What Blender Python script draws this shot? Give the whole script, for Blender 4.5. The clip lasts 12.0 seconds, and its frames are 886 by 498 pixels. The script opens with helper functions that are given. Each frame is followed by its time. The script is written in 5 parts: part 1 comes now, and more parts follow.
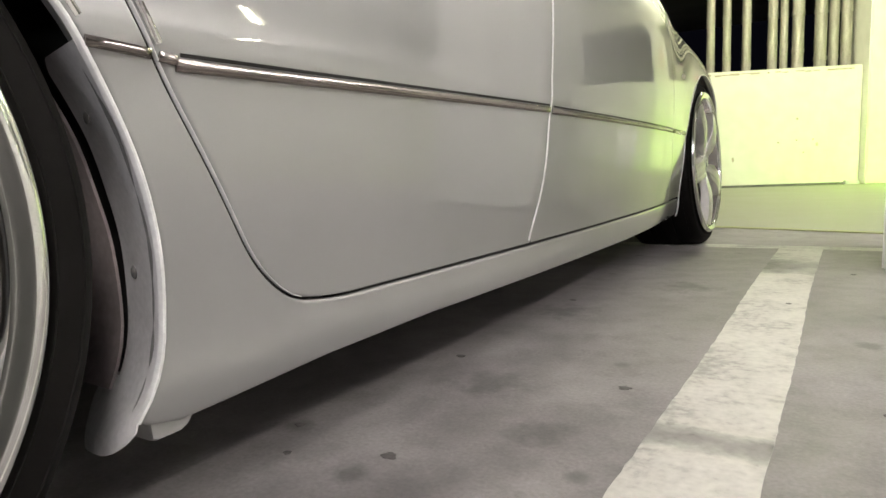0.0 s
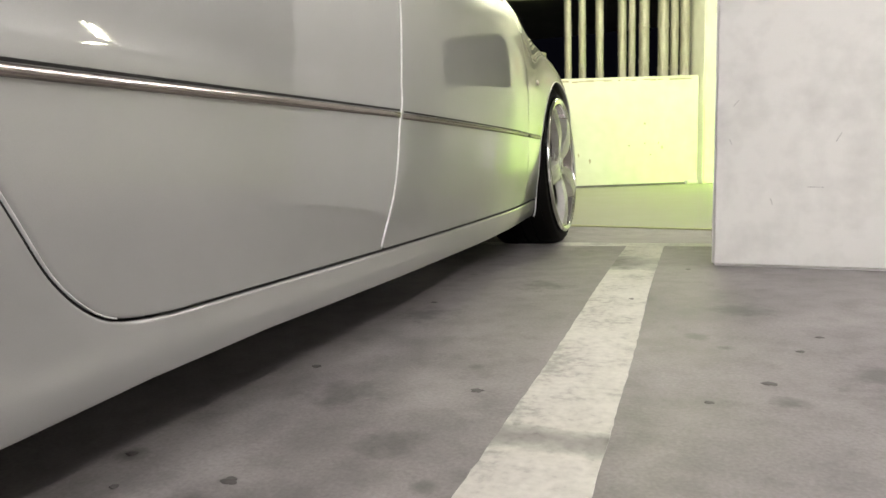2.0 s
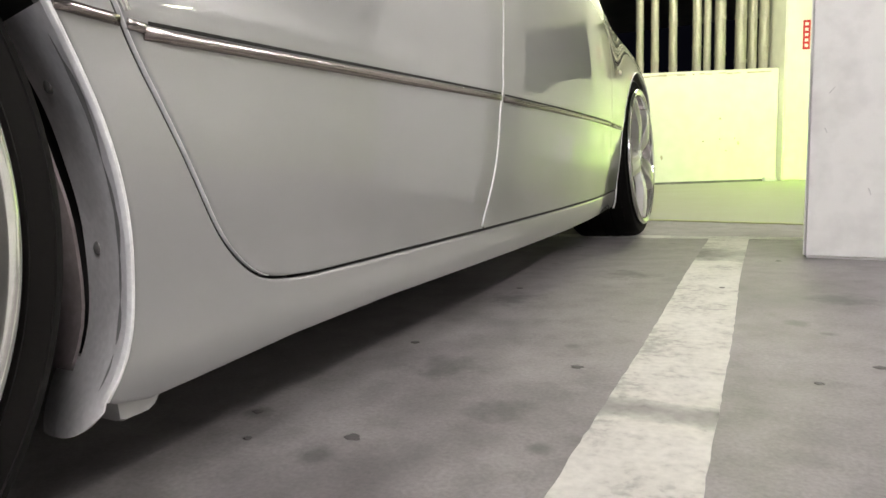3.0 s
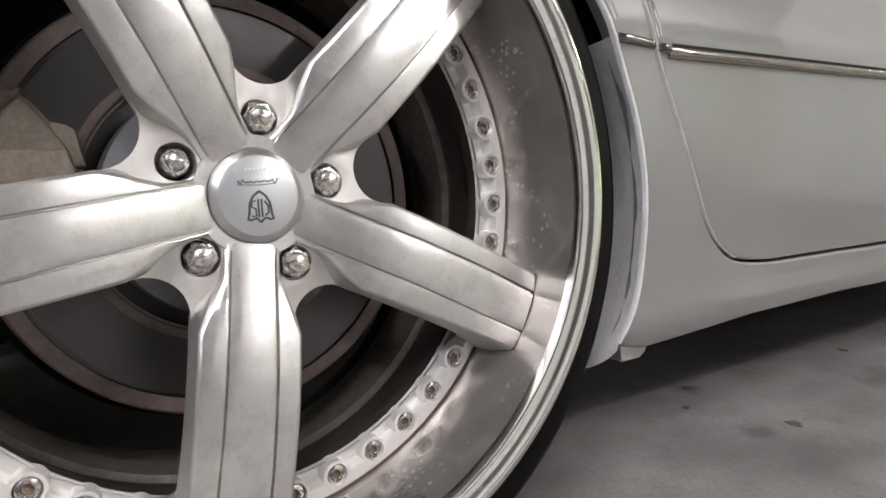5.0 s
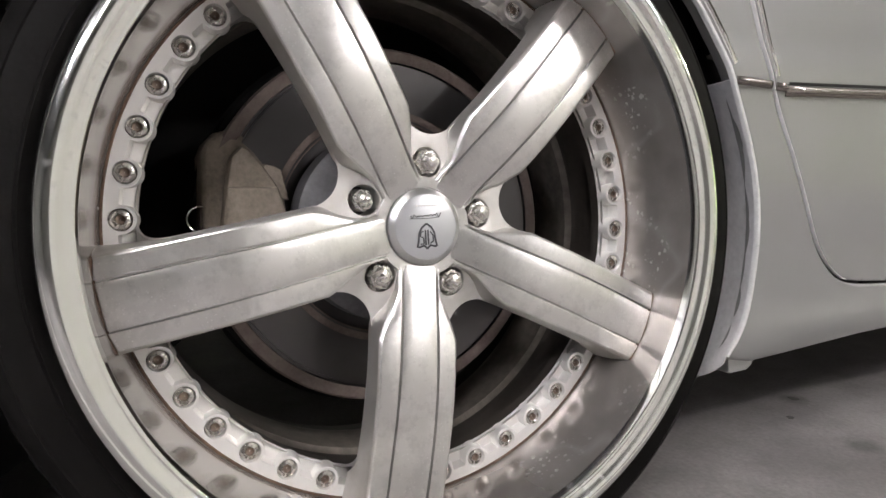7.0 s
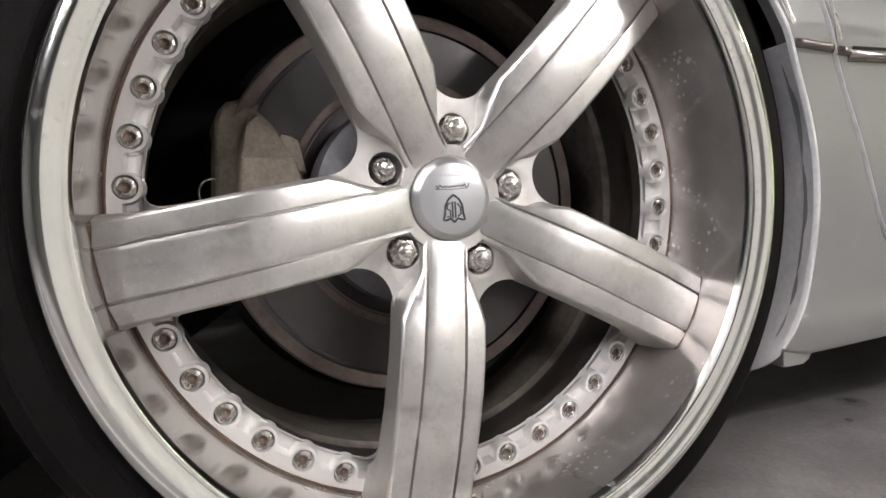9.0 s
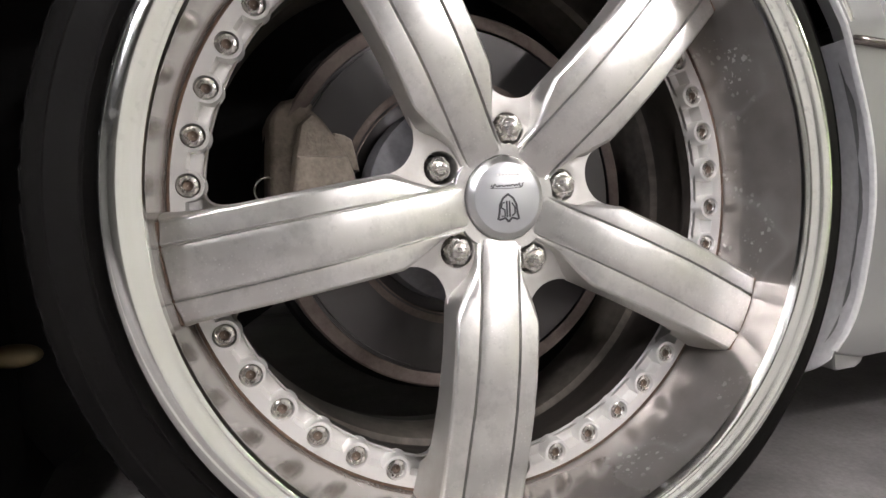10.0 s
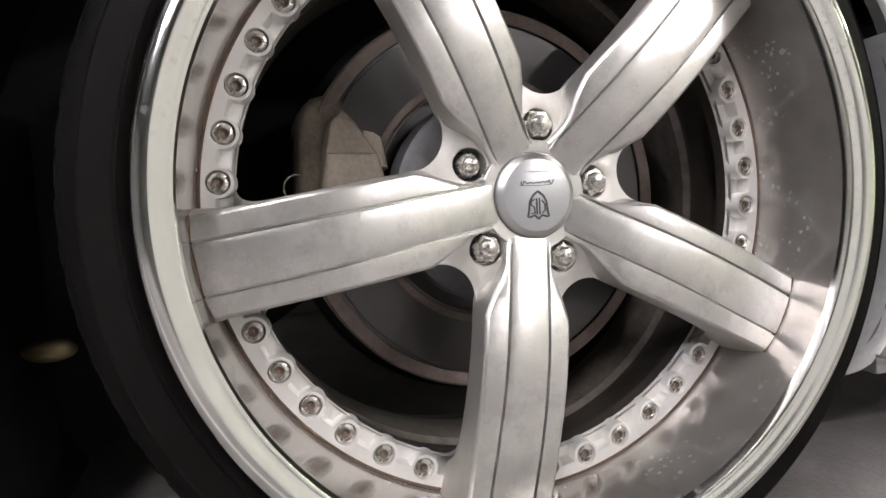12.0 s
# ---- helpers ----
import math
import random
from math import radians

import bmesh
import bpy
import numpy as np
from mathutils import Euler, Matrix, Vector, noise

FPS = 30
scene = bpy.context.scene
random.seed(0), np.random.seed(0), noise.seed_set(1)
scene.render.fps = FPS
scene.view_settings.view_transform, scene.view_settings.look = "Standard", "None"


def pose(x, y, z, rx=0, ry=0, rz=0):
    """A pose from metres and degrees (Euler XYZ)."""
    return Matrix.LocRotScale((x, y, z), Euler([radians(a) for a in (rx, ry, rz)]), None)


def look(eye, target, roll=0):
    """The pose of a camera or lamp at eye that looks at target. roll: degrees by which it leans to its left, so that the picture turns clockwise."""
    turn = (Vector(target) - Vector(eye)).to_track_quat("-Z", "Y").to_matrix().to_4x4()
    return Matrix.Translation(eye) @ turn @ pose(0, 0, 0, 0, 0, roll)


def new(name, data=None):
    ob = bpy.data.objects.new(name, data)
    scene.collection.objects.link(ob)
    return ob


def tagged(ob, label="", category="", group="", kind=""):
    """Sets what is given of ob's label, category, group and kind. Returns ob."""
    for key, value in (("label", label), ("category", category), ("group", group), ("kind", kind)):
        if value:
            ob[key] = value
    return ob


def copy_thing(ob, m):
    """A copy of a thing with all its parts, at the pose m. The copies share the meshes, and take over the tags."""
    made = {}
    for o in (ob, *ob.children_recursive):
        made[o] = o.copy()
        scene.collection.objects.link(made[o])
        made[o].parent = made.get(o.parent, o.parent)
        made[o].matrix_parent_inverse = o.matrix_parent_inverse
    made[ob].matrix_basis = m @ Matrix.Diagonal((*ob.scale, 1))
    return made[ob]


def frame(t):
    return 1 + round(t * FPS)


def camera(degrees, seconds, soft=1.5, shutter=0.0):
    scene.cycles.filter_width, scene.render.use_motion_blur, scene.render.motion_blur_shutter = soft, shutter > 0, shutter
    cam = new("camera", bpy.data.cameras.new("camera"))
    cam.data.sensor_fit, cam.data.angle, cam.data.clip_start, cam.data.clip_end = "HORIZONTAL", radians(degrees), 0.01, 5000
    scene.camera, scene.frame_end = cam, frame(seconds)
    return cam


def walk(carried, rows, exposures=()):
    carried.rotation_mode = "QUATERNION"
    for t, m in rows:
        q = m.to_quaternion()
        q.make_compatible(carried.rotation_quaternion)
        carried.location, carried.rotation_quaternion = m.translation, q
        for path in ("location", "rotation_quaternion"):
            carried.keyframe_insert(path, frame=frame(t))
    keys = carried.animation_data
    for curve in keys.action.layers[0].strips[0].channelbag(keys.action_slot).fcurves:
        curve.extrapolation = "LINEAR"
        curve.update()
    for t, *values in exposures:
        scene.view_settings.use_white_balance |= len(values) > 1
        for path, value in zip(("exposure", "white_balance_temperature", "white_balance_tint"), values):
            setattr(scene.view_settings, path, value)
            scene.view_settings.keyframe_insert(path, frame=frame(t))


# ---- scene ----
# camera: seconds, place, yaw, pitch, roll
cam = camera(68.80, 12.0)
ROWS = [
    (0, 0.4968, 0.0709, 0.3687, 32.58, -7.38, -2.32),
    (0.5, 0.5026, 0.0787, 0.3692, 28.73, -7.65, -2.17),
    (1, 0.5157, 0.0876, 0.3689, 26.88, -7.66, -2.33),
    (1.5, 0.5254, 0.0966, 0.3788, 23.92, -7.82, -2.31),
    (2, 0.5257, 0.1046, 0.3774, 21.55, -7.85, -2.07),
    (2.5, 0.5053, 0.0906, 0.3749, 21.31, -8.00, -2.15),
    (3, 0.4752, 0.0429, 0.3483, 26.94, -7.69, -2.17),
    (3.5, 0.4404, 0.0034, 0.3296, 35.10, -7.48, -2.33),
    (3.7, 0.4286, -0.0151, 0.3254, 38.97, -7.07, -2.85),
    (5.3, 0.4880, -0.1957, 0.3451, 58.89, -5.88, -2.12),
    (5.5, 0.5154, -0.2292, 0.3581, 59.28, -6.21, -1.92),
    (6, 0.5216, -0.2339, 0.3783, 62.79, -6.38, -2.02),
    (6.5, 0.5267, -0.2308, 0.3789, 64.81, -6.44, -1.93),
    (8.3, 0.4880, -0.1863, 0.3578, 67.32, -5.72, -1.95),
    (8.5, 0.4877, -0.1892, 0.3520, 67.78, -5.71, -2.05),
    (9, 0.4817, -0.1999, 0.3453, 68.35, -5.55, -2.04),
    (9.5, 0.4769, -0.2004, 0.3609, 69.32, -5.52, -2.08),
    (10, 0.4740, -0.2241, 0.3480, 70.34, -5.76, -1.87),
    (10.5, 0.4689, -0.2106, 0.3402, 71.73, -5.92, -1.82),
    (11, 0.4750, -0.2288, 0.3287, 71.59, -5.71, -1.79),
    (11.5, 0.4794, -0.2351, 0.3316, 72.27, -5.56, -1.80),
    (12, 0.4693, -0.2240, 0.3459, 72.73, -5.71, -1.88),
]
EXPOSURES = [(0.0, 0.50, 6800, 13), (2.5, 0.44, 6800, 13), (3.7, 0.58, 6350, 15), (5.3, 0.34, 6500, 14), (6.5, 0.42, 6550, 14), (12.0, 0.41, 6550, 14)]
walk(cam, [(t, pose(x, y, z, 90 + pitch, 0, yaw) @ pose(0, 0, 0, 0, 0, roll)) for t, x, y, z, yaw, pitch, roll in ROWS], EXPOSURES)
# unseen ceiling lights: place and turn; (2.9, 2.6) added to brighten the low wall
LAMPS = ((1.7, -0.9, 90), (1.9, -2.8, 90), (2.9, -1.7, 90), (2.9, 2.6, 0), (3.0, 3.9, 90), (-4.6, 2.4, 0), (0.2, 6.2, 90), (7.2, 6.7, -61), (5.6, 2.6, 90))
TUBE_STRENGTH = 175.0
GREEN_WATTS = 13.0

# ---- world and light ----
world = bpy.data.worlds.new("night")
scene.world = world
world.use_nodes = True
world.node_tree.nodes["Background"].inputs[0].default_value = (0.010, 0.011, 0.02, 1)
world.node_tree.nodes["Background"].inputs[1].default_value = 0.12

LAMP_COLOUR = (1.0, 0.975, 0.965)
LANE_COLOUR = (0.96, 1.0, 0.70)
COOL_COLOUR = (0.90, 0.93, 1.0)
CEILING = 2.55


def area_lamp(name, place, size, watts, colour, aim=None):
    data = bpy.data.lights.new(name, "AREA")
    data.shape, data.size, data.size_y, data.energy, data.color = "RECTANGLE", size[0], size[1], watts, colour
    ob = new(name, data)
    ob.matrix_world = look(place, aim if aim else (place[0], place[1] + 0.0001, 0))
    return ob


# ---- materials ----
def tree(name):
    m = bpy.data.materials.new(name)
    m.use_nodes = True
    return m, m.node_tree.nodes, m.node_tree.links, m.node_tree.nodes["Principled BSDF"]


def noise_node(n, l, scale, detail=4.0, rough=0.55, coord="Object", stretch=None):
    tc = n.new("ShaderNodeTexCoord")
    mp = n.new("ShaderNodeMapping")
    if stretch:
        mp.inputs["Scale"].default_value = stretch
    tx = n.new("ShaderNodeTexNoise")
    tx.inputs["Scale"].default_value, tx.inputs["Detail"].default_value, tx.inputs["Roughness"].default_value = scale, detail, rough
    l.new(tc.outputs[coord], mp.inputs[0])
    l.new(mp.outputs[0], tx.inputs["Vector"])
    return tx.outputs["Fac"]


def ramp(n, l, fac, stops):
    r = n.new("ShaderNodeValToRGB")
    els = r.color_ramp.elements
    while len(els) < len(stops):
        els.new(0.5)
    for e, (p, c) in zip(els, stops):
        e.position = p
        e.color = (*c, 1)
    l.new(fac, r.inputs[0])
    return r.outputs[0]


def grey(v):
    return (v, v, v)


def mix(n, l, fac, a, b, mode="MIX"):
    m = n.new("ShaderNodeMix")
    m.data_type, m.blend_type = "RGBA", mode
    for src, sock in ((fac, m.inputs[0]), (a, m.inputs[6]), (b, m.inputs[7])):
        if hasattr(src, "default_value"):
            l.new(src, sock)
        elif isinstance(src, (int, float)):
            sock.default_value = src
        else:
            sock.default_value = (*src, 1)
    return m.outputs[2]


def bump(n, l, b, fac, strength, dist, prev=None):
    k = n.new("ShaderNodeBump")
    k.inputs["Strength"].default_value, k.inputs["Distance"].default_value = strength, dist
    l.new(fac, k.inputs["Height"])
    if prev:
        l.new(prev, k.inputs["Normal"])
    l.new(k.outputs[0], b.inputs["Normal"])
    return k.outputs[0]


def surface(name, dark, light, rough=(0.5, 0.7), metal=0.0, scale=8.0, fine=120.0, relief=0.15, depth=0.001, coat=0.0, coord="Object", spec=0.5, stretch=None, contrast=(0.35, 0.65)):
    """A material whose colour and gloss vary at two scales, with fine relief."""
    m, n, l, b = tree(name)
    big = noise_node(n, l, scale, 5, 0.6, coord, stretch)
    small = noise_node(n, l, fine, 3, 0.5, coord, stretch)
    both = mix(n, l, 0.35, big, small)
    l.new(ramp(n, l, both, [(contrast[0], dark), (contrast[1], light)]), b.inputs["Base Color"])
    l.new(ramp(n, l, both, [(0.3, grey(rough[0])), (0.7, grey(rough[1]))]), b.inputs["Roughness"])
    b.inputs["Metallic"].default_value = metal
    b.inputs["Coat Weight"].default_value = coat
    b.inputs["Coat Roughness"].default_value = 0.03
    b.inputs["Specular IOR Level"].default_value = spec
    if relief:
        bump(n, l, b, small, relief, depth)
    return m


def concrete_floor():
    m, n, l, b = tree("floor_concrete")
    big = noise_node(n, l, 1.1, 5, 0.6)
    mid = noise_node(n, l, 5.5, 6, 0.62)
    fine = noise_node(n, l, 160, 3, 0.6)
    base = ramp(n, l, mid, [(0.26, (0.185, 0.170, 0.170)), (0.5, (0.255, 0.237, 0.236)), (0.74, (0.32, 0.302, 0.296))])
    stain = ramp(n, l, big, [(0.34, grey(0.74)), (0.50, grey(0.95)), (0.64, grey(1.08))])
    c = mix(n, l, 1.0, base, stain, "MULTIPLY")
    blotch = ramp(n, l, noise_node(n, l, 3.1, 3, 0.5, "Object", (1.0, 0.7, 1.0)), [(0.34, grey(0.72)), (0.47, grey(1.0))])
    c = mix(n, l, 0.85, c, blotch, "MULTIPLY")
    blot = noise_node(n, l, 24, 4, 0.6)
    mottle = ramp(n, l, noise_node(n, l, 17, 5, 0.6), [(0.36, grey(0.84)), (0.52, grey(1.0)), (0.68, grey(1.06))])
    c = mix(n, l, 0.9, c, mottle, "MULTIPLY")
    grain = ramp(n, l, fine, [(0.3, grey(0.8)), (0.7, grey(1.12))])
    c = mix(n, l, 0.8, c, grain, "MULTIPLY")
    # small dark spots of old gum and oil
    tc = n.new("ShaderNodeTexCoord")
    vo = n.new("ShaderNodeTexVoronoi")
    vo.inputs["Scale"].default_value = 3.6
    l.new(tc.outputs["Object"], vo.inputs["Vector"])
    spot = ramp(n, l, vo.outputs["Distance"], [(0.03, grey(0.45)), (0.075, grey(1.0))])
    c = mix(n, l, 0.75, c, spot, "MULTIPLY")
    # old oil marks: place on the slab and radius
    for x, y, r in ((-0.017, 0.995, 0.075), (-0.179, 0.718, 0.035), (-0.008, 0.637, 0.03), (-0.10, 1.55, 0.09), (0.85, 1.30, 0.11), (0.583, 1.421, 0.022), (0.62, 1.75, 0.07), (0.12, 1.95, 0.10), (0.53, 1.49, 0.03), (0.66, 1.15, 0.03), (0.15, 0.85, 0.06)):
        at = n.new("ShaderNodeVectorMath")
        at.operation = "DISTANCE"
        l.new(tc.outputs["Object"], at.inputs[0])
        at.inputs[1].default_value = (x - 1.5, y - 2.5, 0.1)
        k = n.new("ShaderNodeMath")
        k.operation = "DIVIDE"
        l.new(at.outputs["Value"], k.inputs[0])
        k.inputs[1].default_value = r * 2.4
        wob = n.new("ShaderNodeMath")
        wob.operation = "MULTIPLY_ADD"
        l.new(blot, wob.inputs[0])
        wob.inputs[1].default_value = 0.9
        l.new(k.outputs[0], wob.inputs[2])
        c = mix(n, l, 1.0, c, ramp(n, l, wob.outputs[0], [(0.55, grey(0.60)), (0.85, grey(1.0))]), "MULTIPLY")
    l.new(c, b.inputs["Base Color"])
    l.new(ramp(n, l, mid, [(0.3, grey(0.5)), (0.7, grey(0.75))]), b.inputs["Roughness"])
    k = bump(n, l, b, fine, 0.15, 0.0008)
    bump(n, l, b, mid, 0.12, 0.004, k)
    return m


def road_paint(name, light, worn, keep=0.42, smears=()):
    m, n, l, b = tree(name)
    mid = noise_node(n, l, 6, 6, 0.62)
    fine = noise_node(n, l, 60, 4, 0.6)
    wear = mix(n, l, 0.38, mid, fine)
    c = ramp(n, l, wear, [(keep - 0.06, worn), (keep + 0.03, tuple((a * 2 + b_) / 3 for a, b_ in zip(light, worn))), (keep + 0.14, light)])
    # dark rubber smears across the paint
    for y, half in smears:
        tc, sep = n.new("ShaderNodeTexCoord"), n.new("ShaderNodeSeparateXYZ")
        l.new(tc.outputs["Object"], sep.inputs[0])
        d, e, f, g = (n.new("ShaderNodeMath") for _ in range(4))
        d.operation, e.operation, f.operation, g.operation = "SUBTRACT", "DIVIDE", "MULTIPLY", "MULTIPLY_ADD"
        l.new(sep.outputs[1], d.inputs[0])
        d.inputs[1].default_value = y
        l.new(d.outputs[0], e.inputs[0])
        e.inputs[1].default_value = half
        l.new(e.outputs[0], f.inputs[0])
        l.new(e.outputs[0], f.inputs[1])
        l.new(mid, g.inputs[0])
        g.inputs[1].default_value = 1.1
        l.new(f.outputs[0], g.inputs[2])
        c = mix(n, l, 1.0, c, ramp(n, l, g.outputs[0], [(0.50, grey(0.34)), (0.70, grey(0.55)), (1.15, grey(1.0))]), "MULTIPLY")
    l.new(c, b.inputs["Base Color"])
    b.inputs["Roughness"].default_value = 0.6
    bump(n, l, b, wear, 0.3, 0.0015)
    return m


def brushed(name, base, rough, scale=30.0, aniso=0.0, smudge=0.5, grime=(0.35, 0.32, 0.28), grime_at=0.34, fine=300.0, spots=0.0, metal=1.0, haze=0.0, relief=0.02, clump=14.0):
    """Bare metal with smudges and a film of brake dust."""
    m, n, l, b = tree(name)
    big = noise_node(n, l, scale, 5, 0.6)
    small = noise_node(n, l, fine, 2, 0.5)
    c = ramp(n, l, big, [(grime_at - 0.08, tuple(q * (1 - (1 - g) * smudge) for q, g in zip(base, (0.80, 0.775, 0.74)))), (grime_at + 0.1, base)])
    l.new(c, b.inputs["Base Color"])
    gloss = ramp(n, l, big, [(0.3, grey(min(1, rough + 0.10 * smudge))), (0.62, grey(rough))])
    if haze:
        # dull oxidised patches with soft rims
        patch = ramp(n, l, noise_node(n, l, 13, 4, 0.6), [(0.36, grey(0)), (0.55, grey(0.45)), (0.75, grey(1))])
        gloss = mix(n, l, patch, gloss, grey(rough + haze))
        c = mix(n, l, patch, c, tuple(min(1, q * 1.4 + 0.02) for q in base))
        # pale rims where water has dried
        rim = ramp(n, l, noise_node(n, l, 8, 2, 0.5), [(0.465, grey(0)), (0.50, grey(0.5)), (0.53, grey(0.12)), (0.60, grey(0))])
        c = mix(n, l, rim, c, (0.62, 0.60, 0.575))
        gloss = mix(n, l, rim, gloss, grey(rough + 0.2))
        l.new(c, b.inputs["Base Color"])
    l.new(gloss, b.inputs["Roughness"])
    b.inputs["Metallic"].default_value = metal
    b.inputs["Anisotropic"].default_value = aniso
    if spots:
        # dried water spots of many sizes, in clumps
        tc, vo = n.new("ShaderNodeTexCoord"), n.new("ShaderNodeTexVoronoi")
        vo.inputs["Scale"].default_value = spots
        l.new(tc.outputs["Object"], vo.inputs["Vector"])
        size, over = n.new("ShaderNodeMath"), n.new("ShaderNodeMath")
        size.operation, over.operation = "MULTIPLY_ADD", "DIVIDE"
        l.new(vo.outputs["Color"], size.inputs[0])
        size.inputs[1].default_value, size.inputs[2].default_value = 0.50, -0.10
        l.new(vo.outputs["Distance"], over.inputs[0])
        l.new(size.outputs[0], over.inputs[1])
        over.use_clamp = True
        dot = ramp(n, l, over.outputs[0], [(0.15, grey(0.6)), (0.98, grey(0))])
        patchy = ramp(n, l, noise_node(n, l, clump, 3, 0.6), [(0.52, grey(0)), (0.66, grey(1))])
        mask = mix(n, l, 1.0, dot, patchy, "MULTIPLY")
        l.new(mix(n, l, mask, c, (0.88, 0.87, 0.85)), b.inputs["Base Color"])
        inv = n.new("ShaderNodeMath")
        inv.operation = "MULTIPLY_ADD"
        l.new(mask, inv.inputs[0])
        inv.inputs[1].default_value, inv.inputs[2].default_value = -0.35 * metal, metal
        l.new(inv.outputs[0], b.inputs["Metallic"])
    bump(n, l, b, small, relief, 0.0003)
    return m


def machined(name, base, rough):
    """Fly-cut metal: fine tool lines along the part, fingermarks and a little dust."""
    m, n, l, b = tree(name)
    streak = noise_node(n, l, 1.0, 3, 0.6, "Object", (20, 4, 260))
    lines = noise_node(n, l, 1.0, 2, 0.5, "Object", (30, 6, 1500))
    smudge = noise_node(n, l, 42, 4, 0.65)
    speck = noise_node(n, l, 160, 3, 0.6)
    dust = ramp(n, l, smudge, [(0.42, grey(0.90)), (0.50, grey(1.0))])
    c = mix(n, l, 1.0, base, dust, "MULTIPLY")
    c = mix(n, l, 1.0, c, ramp(n, l, speck, [(0.30, grey(0.90)), (0.40, grey(1.0))]), "MULTIPLY")
    r = ramp(n, l, streak, [(0.30, grey(rough - 0.02)), (0.70, grey(rough + 0.03))])
    r = mix(n, l, 1.0, r, ramp(n, l, smudge, [(0.34, grey(1.12)), (0.50, grey(1.0))]), "MULTIPLY")
    l.new(r, b.inputs["Roughness"])
    bump(n, l, b, mix(n, l, 0.5, streak, lines), 0.025, 0.0002)
    # dried water stains
    stain = ramp(n, l, noise_node(n, l, 58, 5, 0.62), [(0.50, grey(0)), (0.58, grey(0.24)), (0.66, grey(0.10))])
    where = ramp(n, l, noise_node(n, l, 9, 2, 0.5), [(0.42, grey(0.1)), (0.64, grey(1))])
    mask = mix(n, l, 1.0, stain, where, "MULTIPLY")
    # specks of dust
    tc, vo = n.new("ShaderNodeTexCoord"), n.new("ShaderNodeTexVoronoi")
    vo.inputs["Scale"].default_value = 300.0
    l.new(tc.outputs["Object"], vo.inputs["Vector"])
    dots = ramp(n, l, vo.outputs["Distance"], [(0.08, grey(0.9)), (0.26, grey(0))])
    dots = mix(n, l, 1.0, dots, ramp(n, l, noise_node(n, l, 26, 3, 0.6), [(0.46, grey(0)), (0.60, grey(1))]), "MULTIPLY")
    mask = mix(n, l, 1.0, mask, dots, "ADD")
    l.new(mix(n, l, mask, c, (0.84, 0.835, 0.82)), b.inputs["Base Color"])
    inv = n.new("ShaderNodeMath")
    inv.operation = "MULTIPLY_ADD"
    l.new(mask, inv.inputs[0])
    inv.inputs[1].default_value, inv.inputs[2].default_value = -0.75, 1.0
    l.new(inv.outputs[0], b.inputs["Metallic"])
    return m


def plain(name, colour, rough=0.5, metal=0.0, emit=None, strength=0.0):
    m, n, l, b = tree(name)
    b.inputs["Base Color"].default_value = (*colour, 1)
    b.inputs["Roughness"].default_value, b.inputs["Metallic"].default_value = rough, metal
    if emit:
        b.inputs["Emission Color"].default_value = (*emit, 1)
        b.inputs["Emission Strength"].default_value = strength
    return m


def car_paint():
    m, n, l, b = tree("silver_pearl_paint")
    big = noise_node(n, l, 2.5, 4, 0.6)
    flake = noise_node(n, l, 1500, 2, 0.5)
    c = ramp(n, l, big, [(0.3, (0.265, 0.265, 0.262)), (0.7, (0.30, 0.30, 0.297))])
    c = mix(n, l, 0.5, c, ramp(n, l, flake, [(0.35, grey(0.93)), (0.65, grey(1.05))]), "MULTIPLY")
    l.new(c, b.inputs["Base Color"])
    b.inputs["Metallic"].default_value = 0.55
    b.inputs["Roughness"].default_value = 0.38
    b.inputs["Coat IOR"].default_value = 1.8
    b.inputs["Coat Weight"].default_value = 1.0
    l.new(ramp(n, l, noise_node(n, l, 6, 5, 0.6), [(0.35, grey(0.012)), (0.7, grey(0.035))]), b.inputs["Coat Roughness"])
    # faint waviness of the panels
    wave = noise_node(n, l, 7, 1, 0.4)
    k = n.new("ShaderNodeBump")
    k.inputs["Strength"].default_value, k.inputs["Distance"].default_value = 0.025, 0.004
    l.new(wave, k.inputs["Height"])
    l.new(k.outputs[0], b.inputs["Normal"])
    l.new(k.outputs[0], b.inputs["Coat Normal"])
    return m


PAINT = car_paint()
FLOOR = concrete_floor()
LANE = surface("lane_coating", (0.20, 0.205, 0.15), (0.28, 0.285, 0.21), (0.30, 0.45), scale=3, fine=60, relief=0.1)
STRIPE = road_paint("white_road_paint", (0.58, 0.565, 0.52), (0.31, 0.30, 0.28), 0.45, ((0.915, 0.066), (2.4, 0.25)))
FADED = road_paint("faded_road_paint", (0.52, 0.51, 0.47), (0.27, 0.26, 0.25), 0.5)
# yellow-green tint stands in for the glow reflected along the lane edge
GLOW_LINE = road_paint("glow_tinted_line", (0.36, 0.38, 0.20), (0.30, 0.30, 0.20), 0.45)
WALL = surface("painted_parapet", (0.68, 0.68, 0.58), (0.77, 0.77, 0.67), (0.6, 0.8), scale=2.2, fine=9, relief=0.15, depth=0.002)
PILLAR = surface("painted_column", (0.60, 0.595, 0.56), (0.84, 0.835, 0.795), (0.55, 0.75), scale=3.2, fine=16, relief=0.10, depth=0.002, contrast=(0.20, 0.54))
# unseen ceiling, coloured dark to lessen its glow in the door paint
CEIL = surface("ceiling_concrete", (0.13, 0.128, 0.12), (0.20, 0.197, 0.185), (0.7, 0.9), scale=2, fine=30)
POST = surface("galvanised_post", (0.22, 0.205, 0.17), (0.42, 0.40, 0.33), (0.4, 0.6), metal=0.3, scale=6, fine=60, stretch=(4, 4, 0.6))
CHROME = brushed("chrome", (0.80, 0.79, 0.77), 0.07, 40, smudge=0.3)
